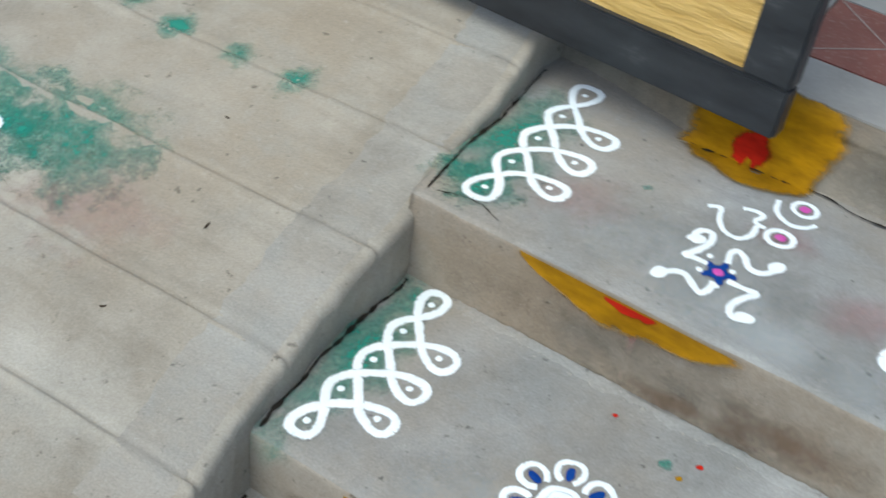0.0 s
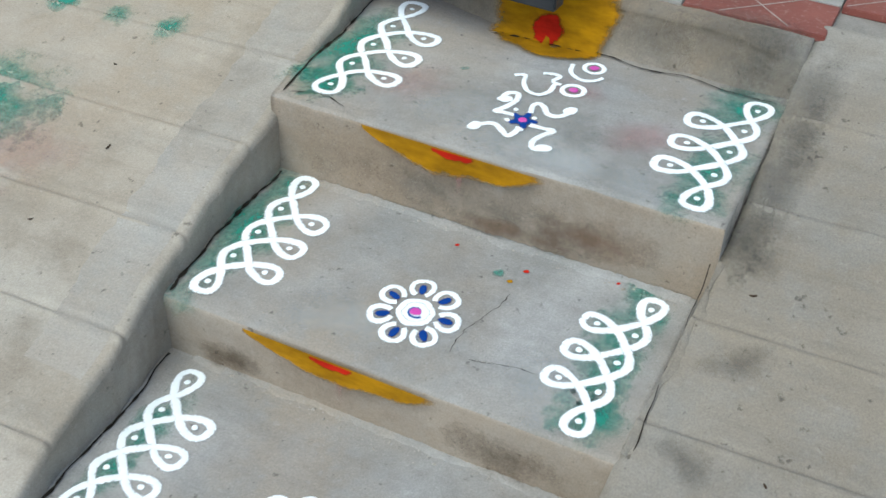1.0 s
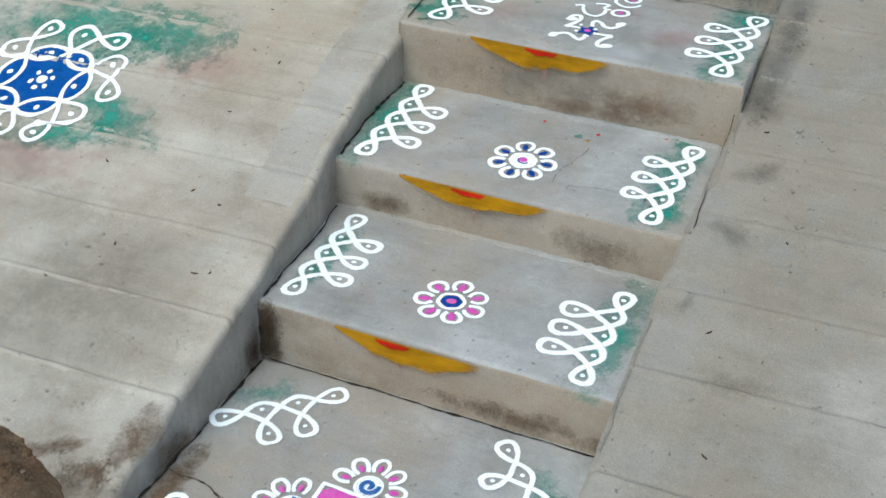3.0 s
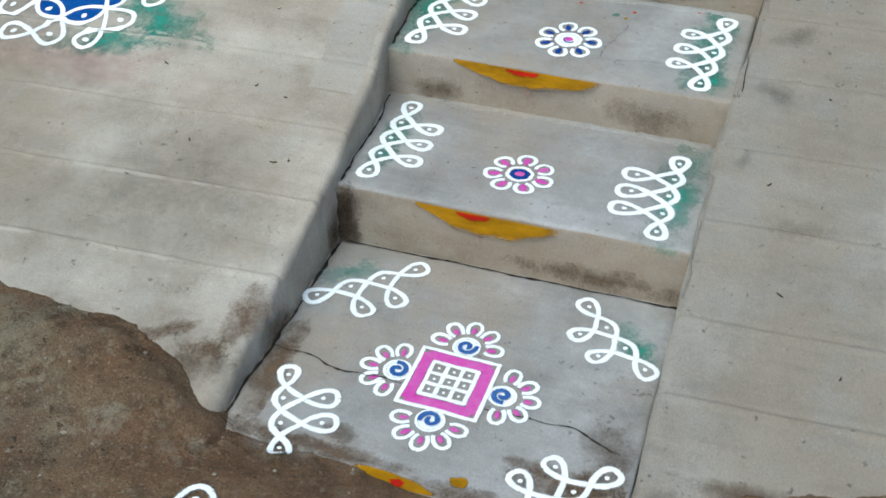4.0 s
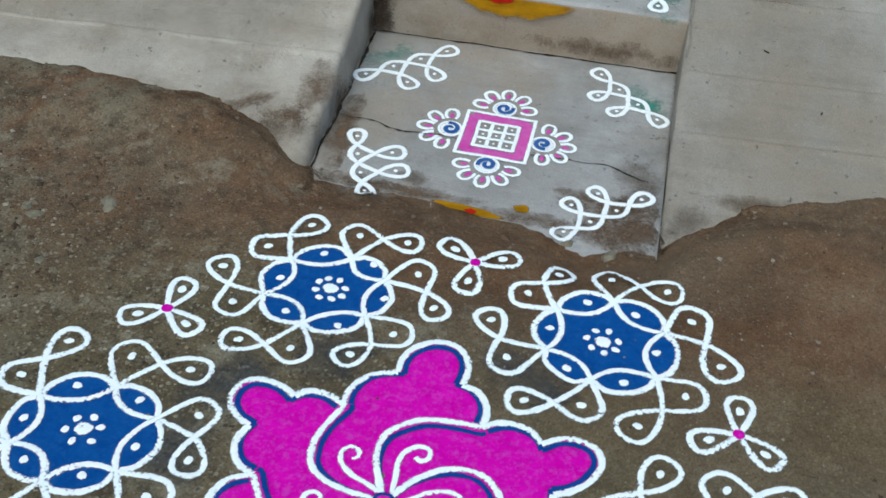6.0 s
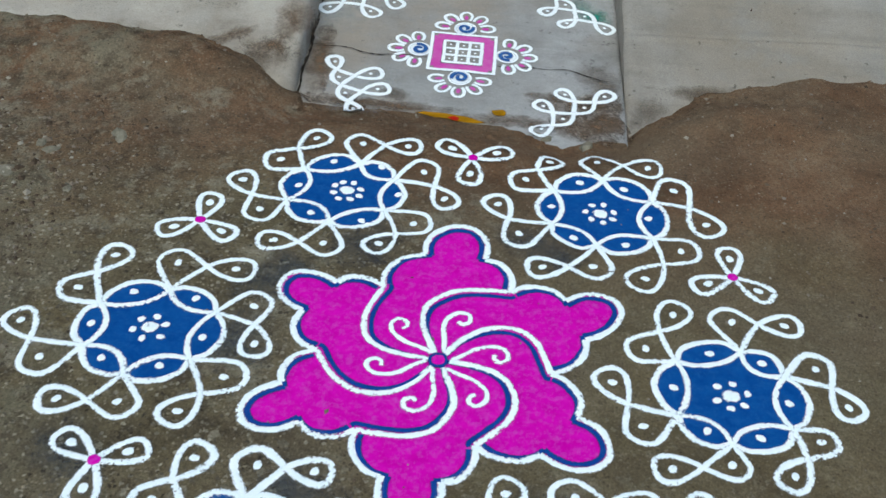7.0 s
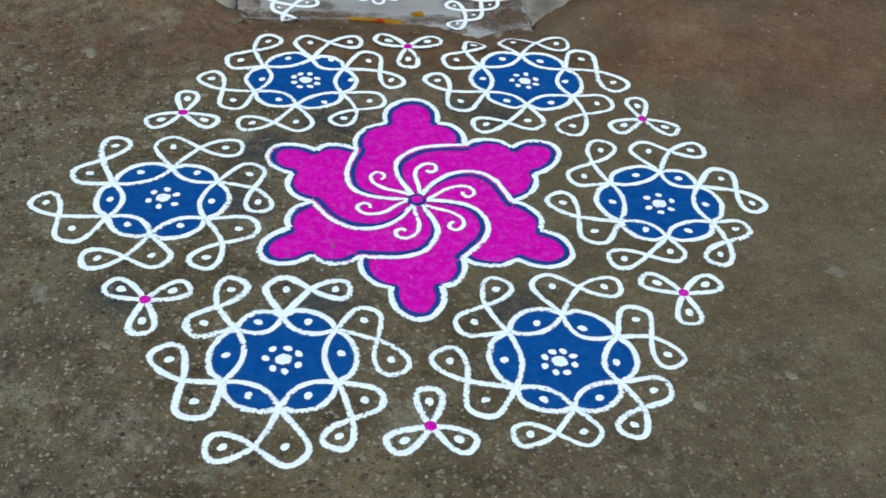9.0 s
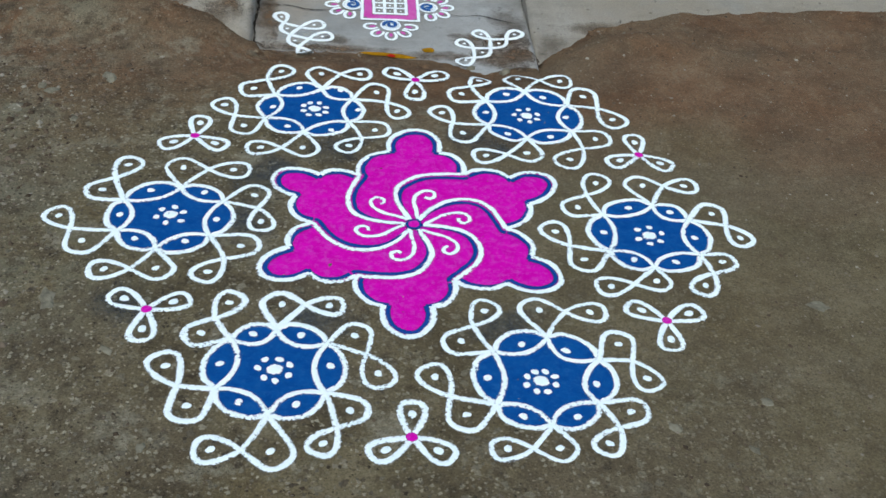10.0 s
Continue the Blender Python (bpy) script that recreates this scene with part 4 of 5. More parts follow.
def square_kolam(cx, cy, turn):
    thing = holder("square_kolam", (cx, cy, floor_z(cx, cy)), "white grid square with pink border and four petal fans", "rangoli")
    d = Drawing(thing, floor_z)
    d.fine = True
    P = lambda x, y: add((cx, cy), rot((x, y), turn))

    def ring(name, r, w, level):
        c = [P(r, r), P(-r, r), P(-r, -r), P(r, -r)]
        for i in range(4):
            a, b = c[i], c[(i + 1) % 4]
            d.stroke(name, [add(a, (b[0] - a[0], b[1] - a[1]), t) for t in span(-0.02, 1.02, 14)], w, level)

    ring("frame", 0.078, 0.0105, 1)
    ring("border", 0.062, 0.021, 0)
    ring("grid", 0.045, 0.0105, 1)
    for s in (-0.015, 0.015):
        d.stroke("grid", [P(t, s) for t in span(-0.045, 0.045, 10)], 0.0105, 1)
        d.stroke("grid", [P(s, t) for t in span(-0.045, 0.045, 10)], 0.0105, 1)
    for i in (-0.030, 0.0, 0.030):
        for j in (-0.030, 0.0, 0.030):
            d.dot("dot/%g%g" % (i, j), P(i, j), 0.0036, 1)
    for k in range(4):
        a = turn + 90 * k
        c = add((cx, cy), pol(0.106, a))
        ringp = [add(c, pol(0.0255, q)) for q in range(0, 361, 15)]
        d.fill("disc/%d" % k, ringp[:-1], c, 3, -1, 0.8)
        d.stroke("ring/%d" % k, ringp, 0.008, 0)
        d.stroke("spiral/%d" % k, [add(c, pol(0.003 + 0.0175 * i / 18, a + 200 + 25 * i)) for i in range(19)], 0.0120, 2)
        for m in range(5):
            b = a + (-84, -42, 0, 42, 84)[m]
            apex = add(c, pol(0.073, b))
            for s in (1, -1):
                st = bezier(add(c, pol(0.038, b + 12 * s)), add(c, pol(0.052, b + 20 * s)), add(apex, pol(0.016, b + 90 * s)), apex, 10)
                d.stroke("petal_outline/%d%d" % (k, m), st, 0.0106)
            d.dot("petal_fill/%d%d" % (k, m), add(c, pol(0.050, b)), 0.0050, 0, 1.9, b)
    d.finish({"frame": WHITE, "border": PINK, "grid": WHITE, "dot": WHITE, "disc": WHITE, "ring": WHITE, "spiral": PALE_BLUE,
              "petal_outline": WHITE, "petal_fill": PINK})


square_kolam(0.353, -0.347, -1.0)


def figure_kolam(cx, cy):
    """Four curled strokes round a blue star, with letter-like strokes and two eyes beyond it."""
    thing = holder("curled_star_kolam", (cx, cy, tread_a(cx, cy)), "white curled strokes round a blue star with pink dots", "rangoli")
    d = Drawing(thing, tread_a)
    P = lambda x, y: (cx + x, cy + y)
    curls = (((-0.052, 0.040), (-0.062, 0.052), (-0.058, 0.070), (-0.043, 0.076), (-0.036, 0.054), (-0.044, 0.022), (-0.054, 0.001), (-0.038, 0.004), (-0.020, 0.007)),
             ((0.004, 0.026), (-0.002, 0.050), (0.004, 0.063), (0.017, 0.056), (0.030, 0.039), (0.048, 0.039), (0.061, 0.055), (0.065, 0.076)),
             ((-0.066, -0.060), (-0.052, -0.044), (-0.036, -0.038), (-0.018, -0.050), (-0.002, -0.060), (0.005, -0.042), (0.003, -0.024)),
             ((0.018, -0.008), (0.041, -0.009), (0.060, -0.008), (0.047, -0.033), (0.041, -0.057), (0.049, -0.074), (0.062, -0.074), (0.070, -0.060)))
    for k, line in enumerate(curls):
        d.stroke("curl/%d" % k, catmull([P(*p) for p in line], 5), 0.0142)
        end = ((-0.055, 0.046), (0.062, 0.066), (-0.066, -0.058), (0.066, -0.066))[k]
        d.dot("curl_end/%d" % k, P(*end), 0.0135, 0.5, 1.3, (40, 50, 60, 20)[k])
        d.dot("dot/%d" % k, P(*((-0.024, 0.024), (0.016, 0.014), (-0.024, -0.014), (0.010, -0.031))[k]), 0.0062)
    d.dot("star", (cx, cy), 0.019, 0)
    for k in range(5):
        d.dot("star/%d" % k, P(*pol(0.018, 72 * k + 10)), 0.007, 0, 1.5, 72 * k + 10)
    d.dot("star_eye", (cx, cy), 0.008, 2)
    d.stroke("letter", catmull([P(-0.075, 0.134), P(-0.058, 0.143), P(-0.048, 0.116), P(-0.031, 0.094), P(-0.008, 0.092), P(0.005, 0.113), P(0.004, 0.137), P(0.012, 0.144)], 6), 0.0115)
    d.stroke("letter/c", catmull([P(-0.031, 0.166), P(-0.010, 0.174), P(0.003, 0.169), P(-0.003, 0.147), P(0.016, 0.142)], 6), 0.0115)
    for c, r in (((0.042, 0.134), 0.020), ((0.047, 0.230), 0.019)):
        d.stroke("loop/%g" % c[1], [P(*add(c, pol(r, q))) for q in range(0, 361, 20)], 0.0115)
        d.dot("loop_eye/%g" % c[1], P(*c), 0.0085, 2)
    d.stroke("letter/b", catmull([P(0.006, 0.226), P(0.014, 0.196), P(0.038, 0.178), P(0.060, 0.184), P(0.074, 0.202)], 6), 0.0115)
    d.finish({"curl": WHITE, "curl_end": WHITE, "dot": WHITE, "star": NAVY, "star_eye": PINK, "letter": WHITE, "loop": WHITE, "loop_eye": PINK})


figure_kolam(0.367, 0.917)
HABIT = ((113, 143, 171, 147, 197, 117), (107, 81, 173, 85, 203, 56), (117, 28, 176, 28, 195, 358), (109, 327, 170, 327, 188, 297), (106, 264, 167, 266, 201, 238), (112, 206, 176, 208, 204, 178))
rosette(-0.844, 0.387, ramp_left_z, HABIT, "blue powder rosette with white loops on the ramp", 30, 0.985, 3.5)


# ---------------------------------------------------------------- turmeric and kumkum on risers
def riser_patch(name, label, y, x0, x1, ztop, drop, material, seed, skew=0.0, lift=0.004):
    n, rows = 40, 9
    v, f, fade = [], [], []
    for j in range(rows):
        for i in range(n):
            u, w = i / (n - 1), j / (rows - 1)
            hang = drop * (math.sin(math.pi * min(1.0, 0.03 + u * 0.95)) ** 0.8) * (0.9 + 0.35 * fbm(u * 4, seed, 1)) + 0.002
            x = x0 + (x1 - x0) * u
            z = ztop - skew * u - hang * w
            v.append((x, y - lift - 0.001 * j / rows, z))
            fade.append(min(1.0, 1.9 * (1 - w)) * min(1.0, 0.25 + u * 14) * min(1.0, (1 - u) * 5))
    for j in range(rows - 1):
        for i in range(n - 1):
            a = j * n + i
            f.append((a, a + n, a + n + 1, a + 1))
    return tagged(mesh_object(name, v, f, material, None, "", fade), label, "powder mark", kind="stuff")


for y, x0, x1, zt, dr, k0, k1 in ((0.775, 0.125, 0.475, 0.432, 0.052, 0.262, 0.365), (0.405, 0.115, 0.470, 0.241, 0.046, 0.240, 0.340), (0.0, 0.165, 0.480, 0.112, 0.050, 0.255, 0.350)):
    riser_patch("turmeric_smear", "yellow-ochre turmeric smeared below the nosing", y, x0, x1, zt, dr, TURMERIC, x0 * 10, 0.004, 0.006)
    riser_patch("kumkum_smear", "red kumkum dabbed on the turmeric", y, k0, k1 - 0.02, zt - 0.004, 0.015, KUMKUM, x0 * 7, 0.0, 0.008)
    riser_patch("kumkum_drip", "faint pink run of kumkum below the dab", y, k0 + 0.045, k0 + 0.062, zt - 0.01, 0.10, ROSE, x0 * 3, 0.0, 0.005)


def threshold_front(x, y):
    """Height of the rough kerb and of the tread before it."""
    return tread_a(x, y) if y < 1.19 else min(0.41 + (y - 1.19) * 2.1 + 0.02, 0.552)


for c, rx, ry in (((0.64, 1.245), 0.15, 0.06), ((0.72, 1.235), 0.08, 0.06), ((0.50, 1.225), 0.10, 0.03)):
    patch("dark_stain", "dark weathered stain on the threshold", "stain", threshold_front, c, rx, ry, 0, GREY_STAIN_SHADE, 0.004, 0.7, c[0] * 6)
patch("turmeric_smear", "yellow-ochre turmeric smeared on threshold and top step", "powder mark", threshold_front, (0.300, 1.212), 0.138, 0.072, 0, TURMERIC, 0.006, 0.48, 3.0)
patch("kumkum_smear", "red kumkum dabbed on the turmeric", "powder mark", threshold_front, (0.292, 1.205), 0.036, 0.013, 0, KUMKUM, 0.009, 0.6, 5.0)


# ---------------------------------------------------------------- dustings of colour powder
n_dust = 0
for surf, c, rx, ry, turn, mat, word in (
        (tread_a, (-0.02, 0.98), 0.16, 0.075, 92, GREEN, "green"), (tread_a, (-0.01, 0.86), 0.075, 0.05, 0, GREEN, "green"),
        (tread_a, (0.70, 1.13), 0.10, 0.06, 70, GREEN, "green"), (tread_a, (0.70, 0.90), 0.13, 0.06, 92, GREEN, "green"),
        (tread_b, (-0.02, 0.62), 0.19, 0.055, 92, GREEN, "green"), (tread_b, (0.675, 0.63), 0.17, 0.050, 88, GREEN, "green"),
        (tread_b, (0.67, 0.765), 0.045, 0.025, 0, GREEN, "green"), (tread_b, (0.68, 0.47), 0.06, 0.05, 0, GREEN, "green"),
        (tread_c, (0.04, 0.22), 0.15, 0.035, 92, GREEN, "green"), (tread_c, (0.68, 0.18), 0.19, 0.05, 88, GREEN, "green"),
        (floor_z, (0.05, -0.09), 0.06, 0.03, 40, GREEN, "green"), (floor_z, (0.67, -0.13), 0.06, 0.03, -45, GREEN, "green"), (floor_z, (0.07, -0.12), 0.12, 0.09, 30, CHALK, "white"),
        (ramp_left_z, (-0.62, 0.62), 0.16, 0.12, 20, GREEN, "green"), (ramp_left_z, (-0.85, 0.58), 0.22, 0.13, 0, GREEN, "green"),
        (ramp_left_z, (-0.60, 0.33), 0.17, 0.06, -20, GREEN, "green"), (ramp_left_z, (-0.70, 0.24), 0.14, 0.05, 15, GREEN, "green"),
        (ramp_left_z, (-0.38, 0.90), 0.040, 0.032, 40, GREEN, "green"), (ramp_left_z, (-0.50, 0.90), 0.036, 0.028, 40, GREEN, "green"),
        (ramp_left_z, (-0.635, 0.90), 0.036, 0.026, 40, GREEN, "green"), (ramp_left_z, (-0.74, 0.91), 0.032, 0.026, 40, GREEN, "green"),
        (ramp_left_z, (-0.50, 0.55), 0.15, 0.10, 0, ROSE, "rose"), (ramp_left_z, (-0.72, 0.17), 0.22, 0.07, 0, ROSE, "rose"),
        (tread_a, (0.13, 0.94), 0.09, 0.06, 60, ROSE, "rose"), (tread_a, (0.58, 0.96), 0.08, 0.05, 20, ROSE, "rose"), (tread_a, (0.42, 1.06), 0.05, 0.035, 0, ROSE, "rose"),
        (tread_a, (0.36, 0.90), 0.15, 0.10, 0, CHALK, "white"), (tread_a, (0.45, 0.84), 0.22, 0.05, -8, CHALK, "white"), (tread_b, (0.63, 0.52), 0.10, 0.08, 40, CHALK, "white"),
        (tread_b, (0.28, 0.50), 0.14, 0.05, 10, CHALK, "white"), (tread_c, (0.64, 0.12), 0.08, 0.06, 0, CHALK, "white"), (floor_z, (0.68, -0.06), 0.09, 0.05, -50, CHALK, "white"),
        (floor_z, (0.03, -0.20), 0.07, 0.10, 0, CHALK, "white"), (floor_z, (0.12, -0.52), 0.09, 0.10, 0, CHALK, "white")):
    n_dust += 1
    patch(word + "_powder_dust", "thin %s colour powder rubbed into the cement" % word, "powder mark", surf, c, rx * 1.25, ry * 1.25, turn, mat, (0.0012 if surf is floor_z else 0.0004) + 0.00005 * (n_dust % 9), 0.9, n_dust * 1.7)
for c, r, mat, surf in (((0.335, 0.735), 0.005, KUMKUM, tread_b), ((0.47, 0.725), 0.006, KUMKUM, tread_b), ((0.455, 0.69), 0.006, TURMERIC, tread_b), ((0.62, 0.765), 0.004, KUMKUM, tread_b),
                        ((0.20, 1.03), 0.012, GREEN, tread_a), ((0.43, 0.70), 0.014, GREEN, tread_b)):
    patch("powder_speck", "spilled fleck of colour powder", "powder mark", surf, c, r, r * 0.7, 30, mat, 0.002, 0.5, c[0] * 9)

# ---------------------------------------------------------------- stains on risers, slab and threshold, painted shade by the top step
def wall_patch(y, c, rx, rz, mat, label, seed, lift=0.003):
    n, rings = 32, 6
    v, f, fade = [(c[0], y - lift, c[1])], [], [1.0]
    for k in range(1, rings + 1):
        q = k / rings
        for i in range(n):
            a = 2 * math.pi * i / n
            rr = q * (1 + 0.3 * fbm(math.cos(a) * 1.4 + seed, math.sin(a) * 1.4, seed))
            v.append((c[0] + rx * rr * math.cos(a), y - lift, c[1] + rz * rr * math.sin(a)))
            fade.append(1 - q)
    for i in range(n):
        j = (i + 1) % n
        f.append((0, 1 + j, 1 + i))
        for k in range(rings - 1):
            a, b = 1 + k * n, 1 + (k + 1) * n
            f.append((a + i, a + j, b + j, b + i))
    tagged(mesh_object("damp_stain", v, f, mat, None, "", fade), label, "stain", kind="stuff")


wall_patch(0.776, (0.58, 0.335), 0.14, 0.045, RUST, "dark brown damp stain on a riser", 1.0, 0.0)
wall_patch(0.776, (0.38, 0.300), 0.16, 0.022, RUST, "brown damp stain on a riser", 2.0, 0.0)
wall_patch(0.405, (0.56, 0.165), 0.13, 0.050, DAMP_SHADE, "dark grey damp stain on a riser", 3.0, -0.002)
wall_patch(0.405, (0.08, 0.150), 0.10, 0.030, DAMP_SHADE, "dark damp stain on a riser", 4.0, -0.004)
wall_patch(0.0, (0.55, 0.000), 0.22, 0.035, MUD, "brown damp stain on a riser", 5.0, -0.004)
wall_patch(0.0, (0.012, 0.030), 0.035, 0.085, DAMP_SHADE, "dark wet stain in the corner of a riser", 6.0, -0.004)
wall_patch(0.776, (0.30, 0.330), 0.34, 0.070, BLOTCH, "brown weathering on a riser", 7.0, -0.004)
for c, rx, ry, turn, mat in (((0.69, -0.44), 0.05, 0.09, 10, DAMP_SHADE), ((0.685, -0.565), 0.07, 0.09, 0, MUD), ((0.66, -0.60), 0.09, 0.05, 0, MUD), ((0.09, -0.57), 0.10, 0.02, 0, MUD), ((0.205, -0.535), 0.03, 0.022, 0, DAMP_SHADE), ((0.62, -0.53), 0.10, 0.035, -10, MUD), ((0.47, -0.60), 0.10, 0.02, 0, MUD),
                             ((0.20, -0.575), 0.14, 0.018, 0, MUD), ((0.02, -0.42), 0.03, 0.12, 0, MUD)):
    patch("mud_stain", "damp mud stain on the foot slab", "stain", floor_z, c, rx * 1.3, ry * 1.3, turn, mat, 0.0016, 0.6, c[0] * 5)
patch("turmeric_mark", "yellow turmeric strip half covered by mud", "powder mark", floor_z, (0.335, -0.605), 0.075, 0.014, -8, TURMERIC, 0.003, 0.35, 2.0)
patch("turmeric_mark", "small yellow turmeric dab on the slab", "powder mark", floor_z, (0.447, -0.575), 0.020, 0.012, 0, TURMERIC, 0.003, 0.4, 4.0)
patch("kumkum_mark", "red kumkum dab on the turmeric strip", "powder mark", floor_z, (0.345, -0.612), 0.013, 0.010, 0, KUMKUM, 0.005, 0.3, 6.0)
for c, rx, ry in (((-0.10, -0.50), 0.07, 0.05), ((0.79, -0.53), 0.04, 0.05), ((0.92, -0.46), 0.12, 0.02)):
    patch("damp_stain", "damp dark stain at the ramp's toe", "stain", ramp_left_z if c[0] < 0 else ramp_right_z, c, rx * 1.3, ry * 1.3, 0, DAMP_SHADE, 0.002, 0.7, c[0] * 3 + 1)
for c, rx, ry, t in (((0.86, 0.62), 0.07, 0.035, 30), ((0.80, 0.25), 0.035, 0.02, 60), ((0.84, 0.44), 0.06, 0.03, -20), ((0.84, 0.80), 0.05, 0.05, 0), ((0.93, 0.10), 0.09, 0.03, 10)):
    patch("dark_stain", "dark blotch on the grey cement ramp", "stain", ramp_right_z, c, rx, ry, t, BLOTCH, 0.0015, 1.0, c[1] * 4 + 2)

def side_patch(y, z, ry, rz, mat, label, seed, end=None):
    """A stain on the upright side of the ramp; with end, painted shade on a step's end."""
    n, rings = 28, 6
    at = lambda yy, zz: (end if end else left_edge(yy) + 0.0085, yy, zz)
    v, f, fade = [at(y, z)], [], [1.0]
    for k in range(1, rings + 1):
        q = k / rings
        for i in range(n):
            a = 2 * math.pi * i / n
            rr = q * (1 + 0.3 * fbm(math.cos(a) * 1.4 + seed, math.sin(a) * 1.4, seed))
            v.append(at(y + ry * rr * math.cos(a), z + rz * rr * math.sin(a)))
            fade.append(1 - q)
    for i in range(n):
        j = (i + 1) % n
        f.append((0, 1 + i, 1 + j))
        for k in range(rings - 1):
            a, b = 1 + k * n, 1 + (k + 1) * n
            f.append((a + i, b + i, b + j, a + j))
    tagged(mesh_object("damp_stain", v, f, mat, None, "", fade), label, "stain", kind="stuff")


for k, (x, z, rx, rz) in enumerate(((-0.004, 0.050, 0.050, 0.080), (0.000, -0.005, 0.040, 0.070), (0.004, 0.085, 0.030, 0.050))):
    wall_patch(0.0, (x, z), rx, rz, CORNER, "dark wet stain in the corner of a riser", 9.0 + k, 0.001 + 0.0004 * k)
side_patch(-0.035, 0.010, 0.045, 0.085, CORNER, "dark wet stain on the side of the ramp", 4.0)
# end face turned from the light: its shade is painted in with the stain
side_patch(0.88, 0.40, 0.16, 0.06, DAMP_SHADE, "dark stain on the free end of the top step", 7.0, 0.7725)
side_patch(-0.33, -0.03, 0.10, 0.05, MUD, "brown mud stain on the side of the ramp", 5.0)
for k, (x, y, rx, ry) in enumerate(((-0.045, -0.40, 0.05, 0.10), (-0.09, -0.47, 0.07, 0.03), (-0.19, -0.45, 0.08, 0.02))):
    patch("mud_stain", "brown mud stain at the ramp's toe", "stain", ramp_left_z, (x, y), rx, ry, 15 * k, MUD, 0.0022, 0.8, 3.0 + k)
# broad thin brown patches that darken the left ramp's lower part
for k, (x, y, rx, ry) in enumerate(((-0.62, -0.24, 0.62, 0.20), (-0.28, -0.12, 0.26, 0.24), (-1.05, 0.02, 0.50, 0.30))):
    patch("soil_dust", "thin brown soil dust trodden on to the ramp", "stain", ramp_left_z, (x, y), rx, ry, 0, RAMP_TINT, 0.0026 + 0.0004 * k, 0.7, 12.0 + k)
# strip along the step: grey stain with the block's shaded side painted in
for k, (x, y, rx, ry) in enumerate(((0.815, 0.95, 0.050, 0.20), (0.81, 1.14, 0.055, 0.14), (0.80, 0.82, 0.035, 0.08))):
    patch("dark_stain", "dark weathering on the ramp beside the top step", "stain", ramp_right_z, (x, y), rx, ry, -4, GREY_STAIN_SHADE, 0.0018 + 0.0003 * k, 0.7, 6.0 + k)

# ---------------------------------------------------------------- cracks
n_ = Nodes("open_crack", 1.0, 0.0)
CRACK = n_.done(n_.ramp(n_.noise(60, 3, 0.6), (0.3, (0.012, 0.010, 0.008)), (0.8, (0.05, 0.042, 0.034))))


def crack(fn, ts, width, label, seed):
    """A dark open joint that wanders and changes width along fn(t)."""
    v, f = [], []
    pts = [Vector(fn(t)) for t in ts]
    for i, p in enumerate(pts):
        d = (pts[min(i + 1, len(pts) - 1)] - pts[max(i - 1, 0)]).normalized()
        side = Vector((-d.y, d.x, 0)).normalized() if abs(d.z) < 0.9 else Vector((1, 0, 0))
        w = width * (0.25 + 0.75 * abs(fbm(i * 0.21, seed, 3)) * 1.6)
        v += [tuple(p - side * w), tuple(p + side * w)]
    for i in range(len(pts) - 1):
        f.append((2 * i, 2 * i + 1, 2 * i + 3, 2 * i + 2))
    tagged(mesh_object("crack", v, f, CRACK), label, "crack", kind="stuff")


def foot_of_wall(surface, dx=0.006):
    def at(y):
        x0 = left_edge(y)
        x = x0 + dx + 0.003 * fbm(y * 18, 3, 3)
        return (x, y, surface(x, y) + 0.0022)
    return at


crack(foot_of_wall(slab_d), span(-0.60, -0.005, 70), 0.005, "dark open joint between slab and ramp", 1.0)
crack(foot_of_wall(tread_c), span(0.015, 0.400, 60), 0.0045, "dark open joint between step and ramp", 2.0)
crack(foot_of_wall(tread_b), span(0.42, 0.775, 60), 0.0045, "dark open joint between step and ramp", 3.0)
crack(foot_of_wall(tread_a), span(0.80, 1.22, 60), 0.0045, "dark open joint between step and ramp", 4.0)
crack(lambda t: (t, 0.004 + 0.003 * fbm(t * 14, 1, 1), slab_d(t, 0.0) + 0.0024), span(0.0, 0.74, 80), 0.0040, "dark open joint under the lowest riser", 5.0)
crack(lambda t: (t, -0.354 - 0.022 * smooth(0.05, 0.12, t) + 0.008 * fbm(t * 16, 4, 1), slab_d(t, -0.36) + 0.0030), span(-0.015, 0.27, 60), 0.0026, "crack across the foot slab", 6.0)
crack(lambda t: (t, -0.390 - 0.035 * smooth(0.60, 0.70, t) + 0.007 * fbm(t * 14, 7, 1), slab_d(t, -0.39) + 0.0030), span(0.43, 0.70, 50), 0.0022, "crack across the foot slab", 7.0)
crack(lambda t: (t, 1.195 - 0.01 * smooth(0.5, 0.7, t) + 0.010 * fbm(t * 11, 5, 1), tread_a(t, 1.19) + 0.004), span(0.20, 0.74, 60), 0.0035, "dark joint under the threshold", 8.0)
crack(lambda t: (-0.04 + t * 0.5, 0.80 + 0.02 * math.sin(t * 14) + 0.006 * fbm(t * 30, 2, 2), tread_a(0, 0.80) + 0.003), span(0.0, 0.22, 24), 0.0016, "fine crack at a step corner", 9.0)
crack(lambda t: (0.762 + 0.005 * fbm(t * 12, 1, 9), t, max(ramp_right_z(0.77, t), tread_b(0.7, t)) + 0.003), span(0.43, 0.77, 40), 0.0016, "fine joint beside the ramp", 11.0)

crack(lambda t: (0.452 + 0.018 * math.sin(t * 21) + 0.006 * fbm(t * 30, 3, 3), t, tread_b(0.45, t) + 0.0012), span(0.50, 0.66, 40), 0.0008, "hairline crack across a tread", 12.0)
crack(lambda t: (t, 0.505 + 0.012 * math.sin(t * 25) + 0.006 * fbm(t * 26, 5, 3), tread_b(t, 0.505) + 0.0012), span(0.47, 0.60, 40), 0.0008, "hairline crack across a tread", 13.0)

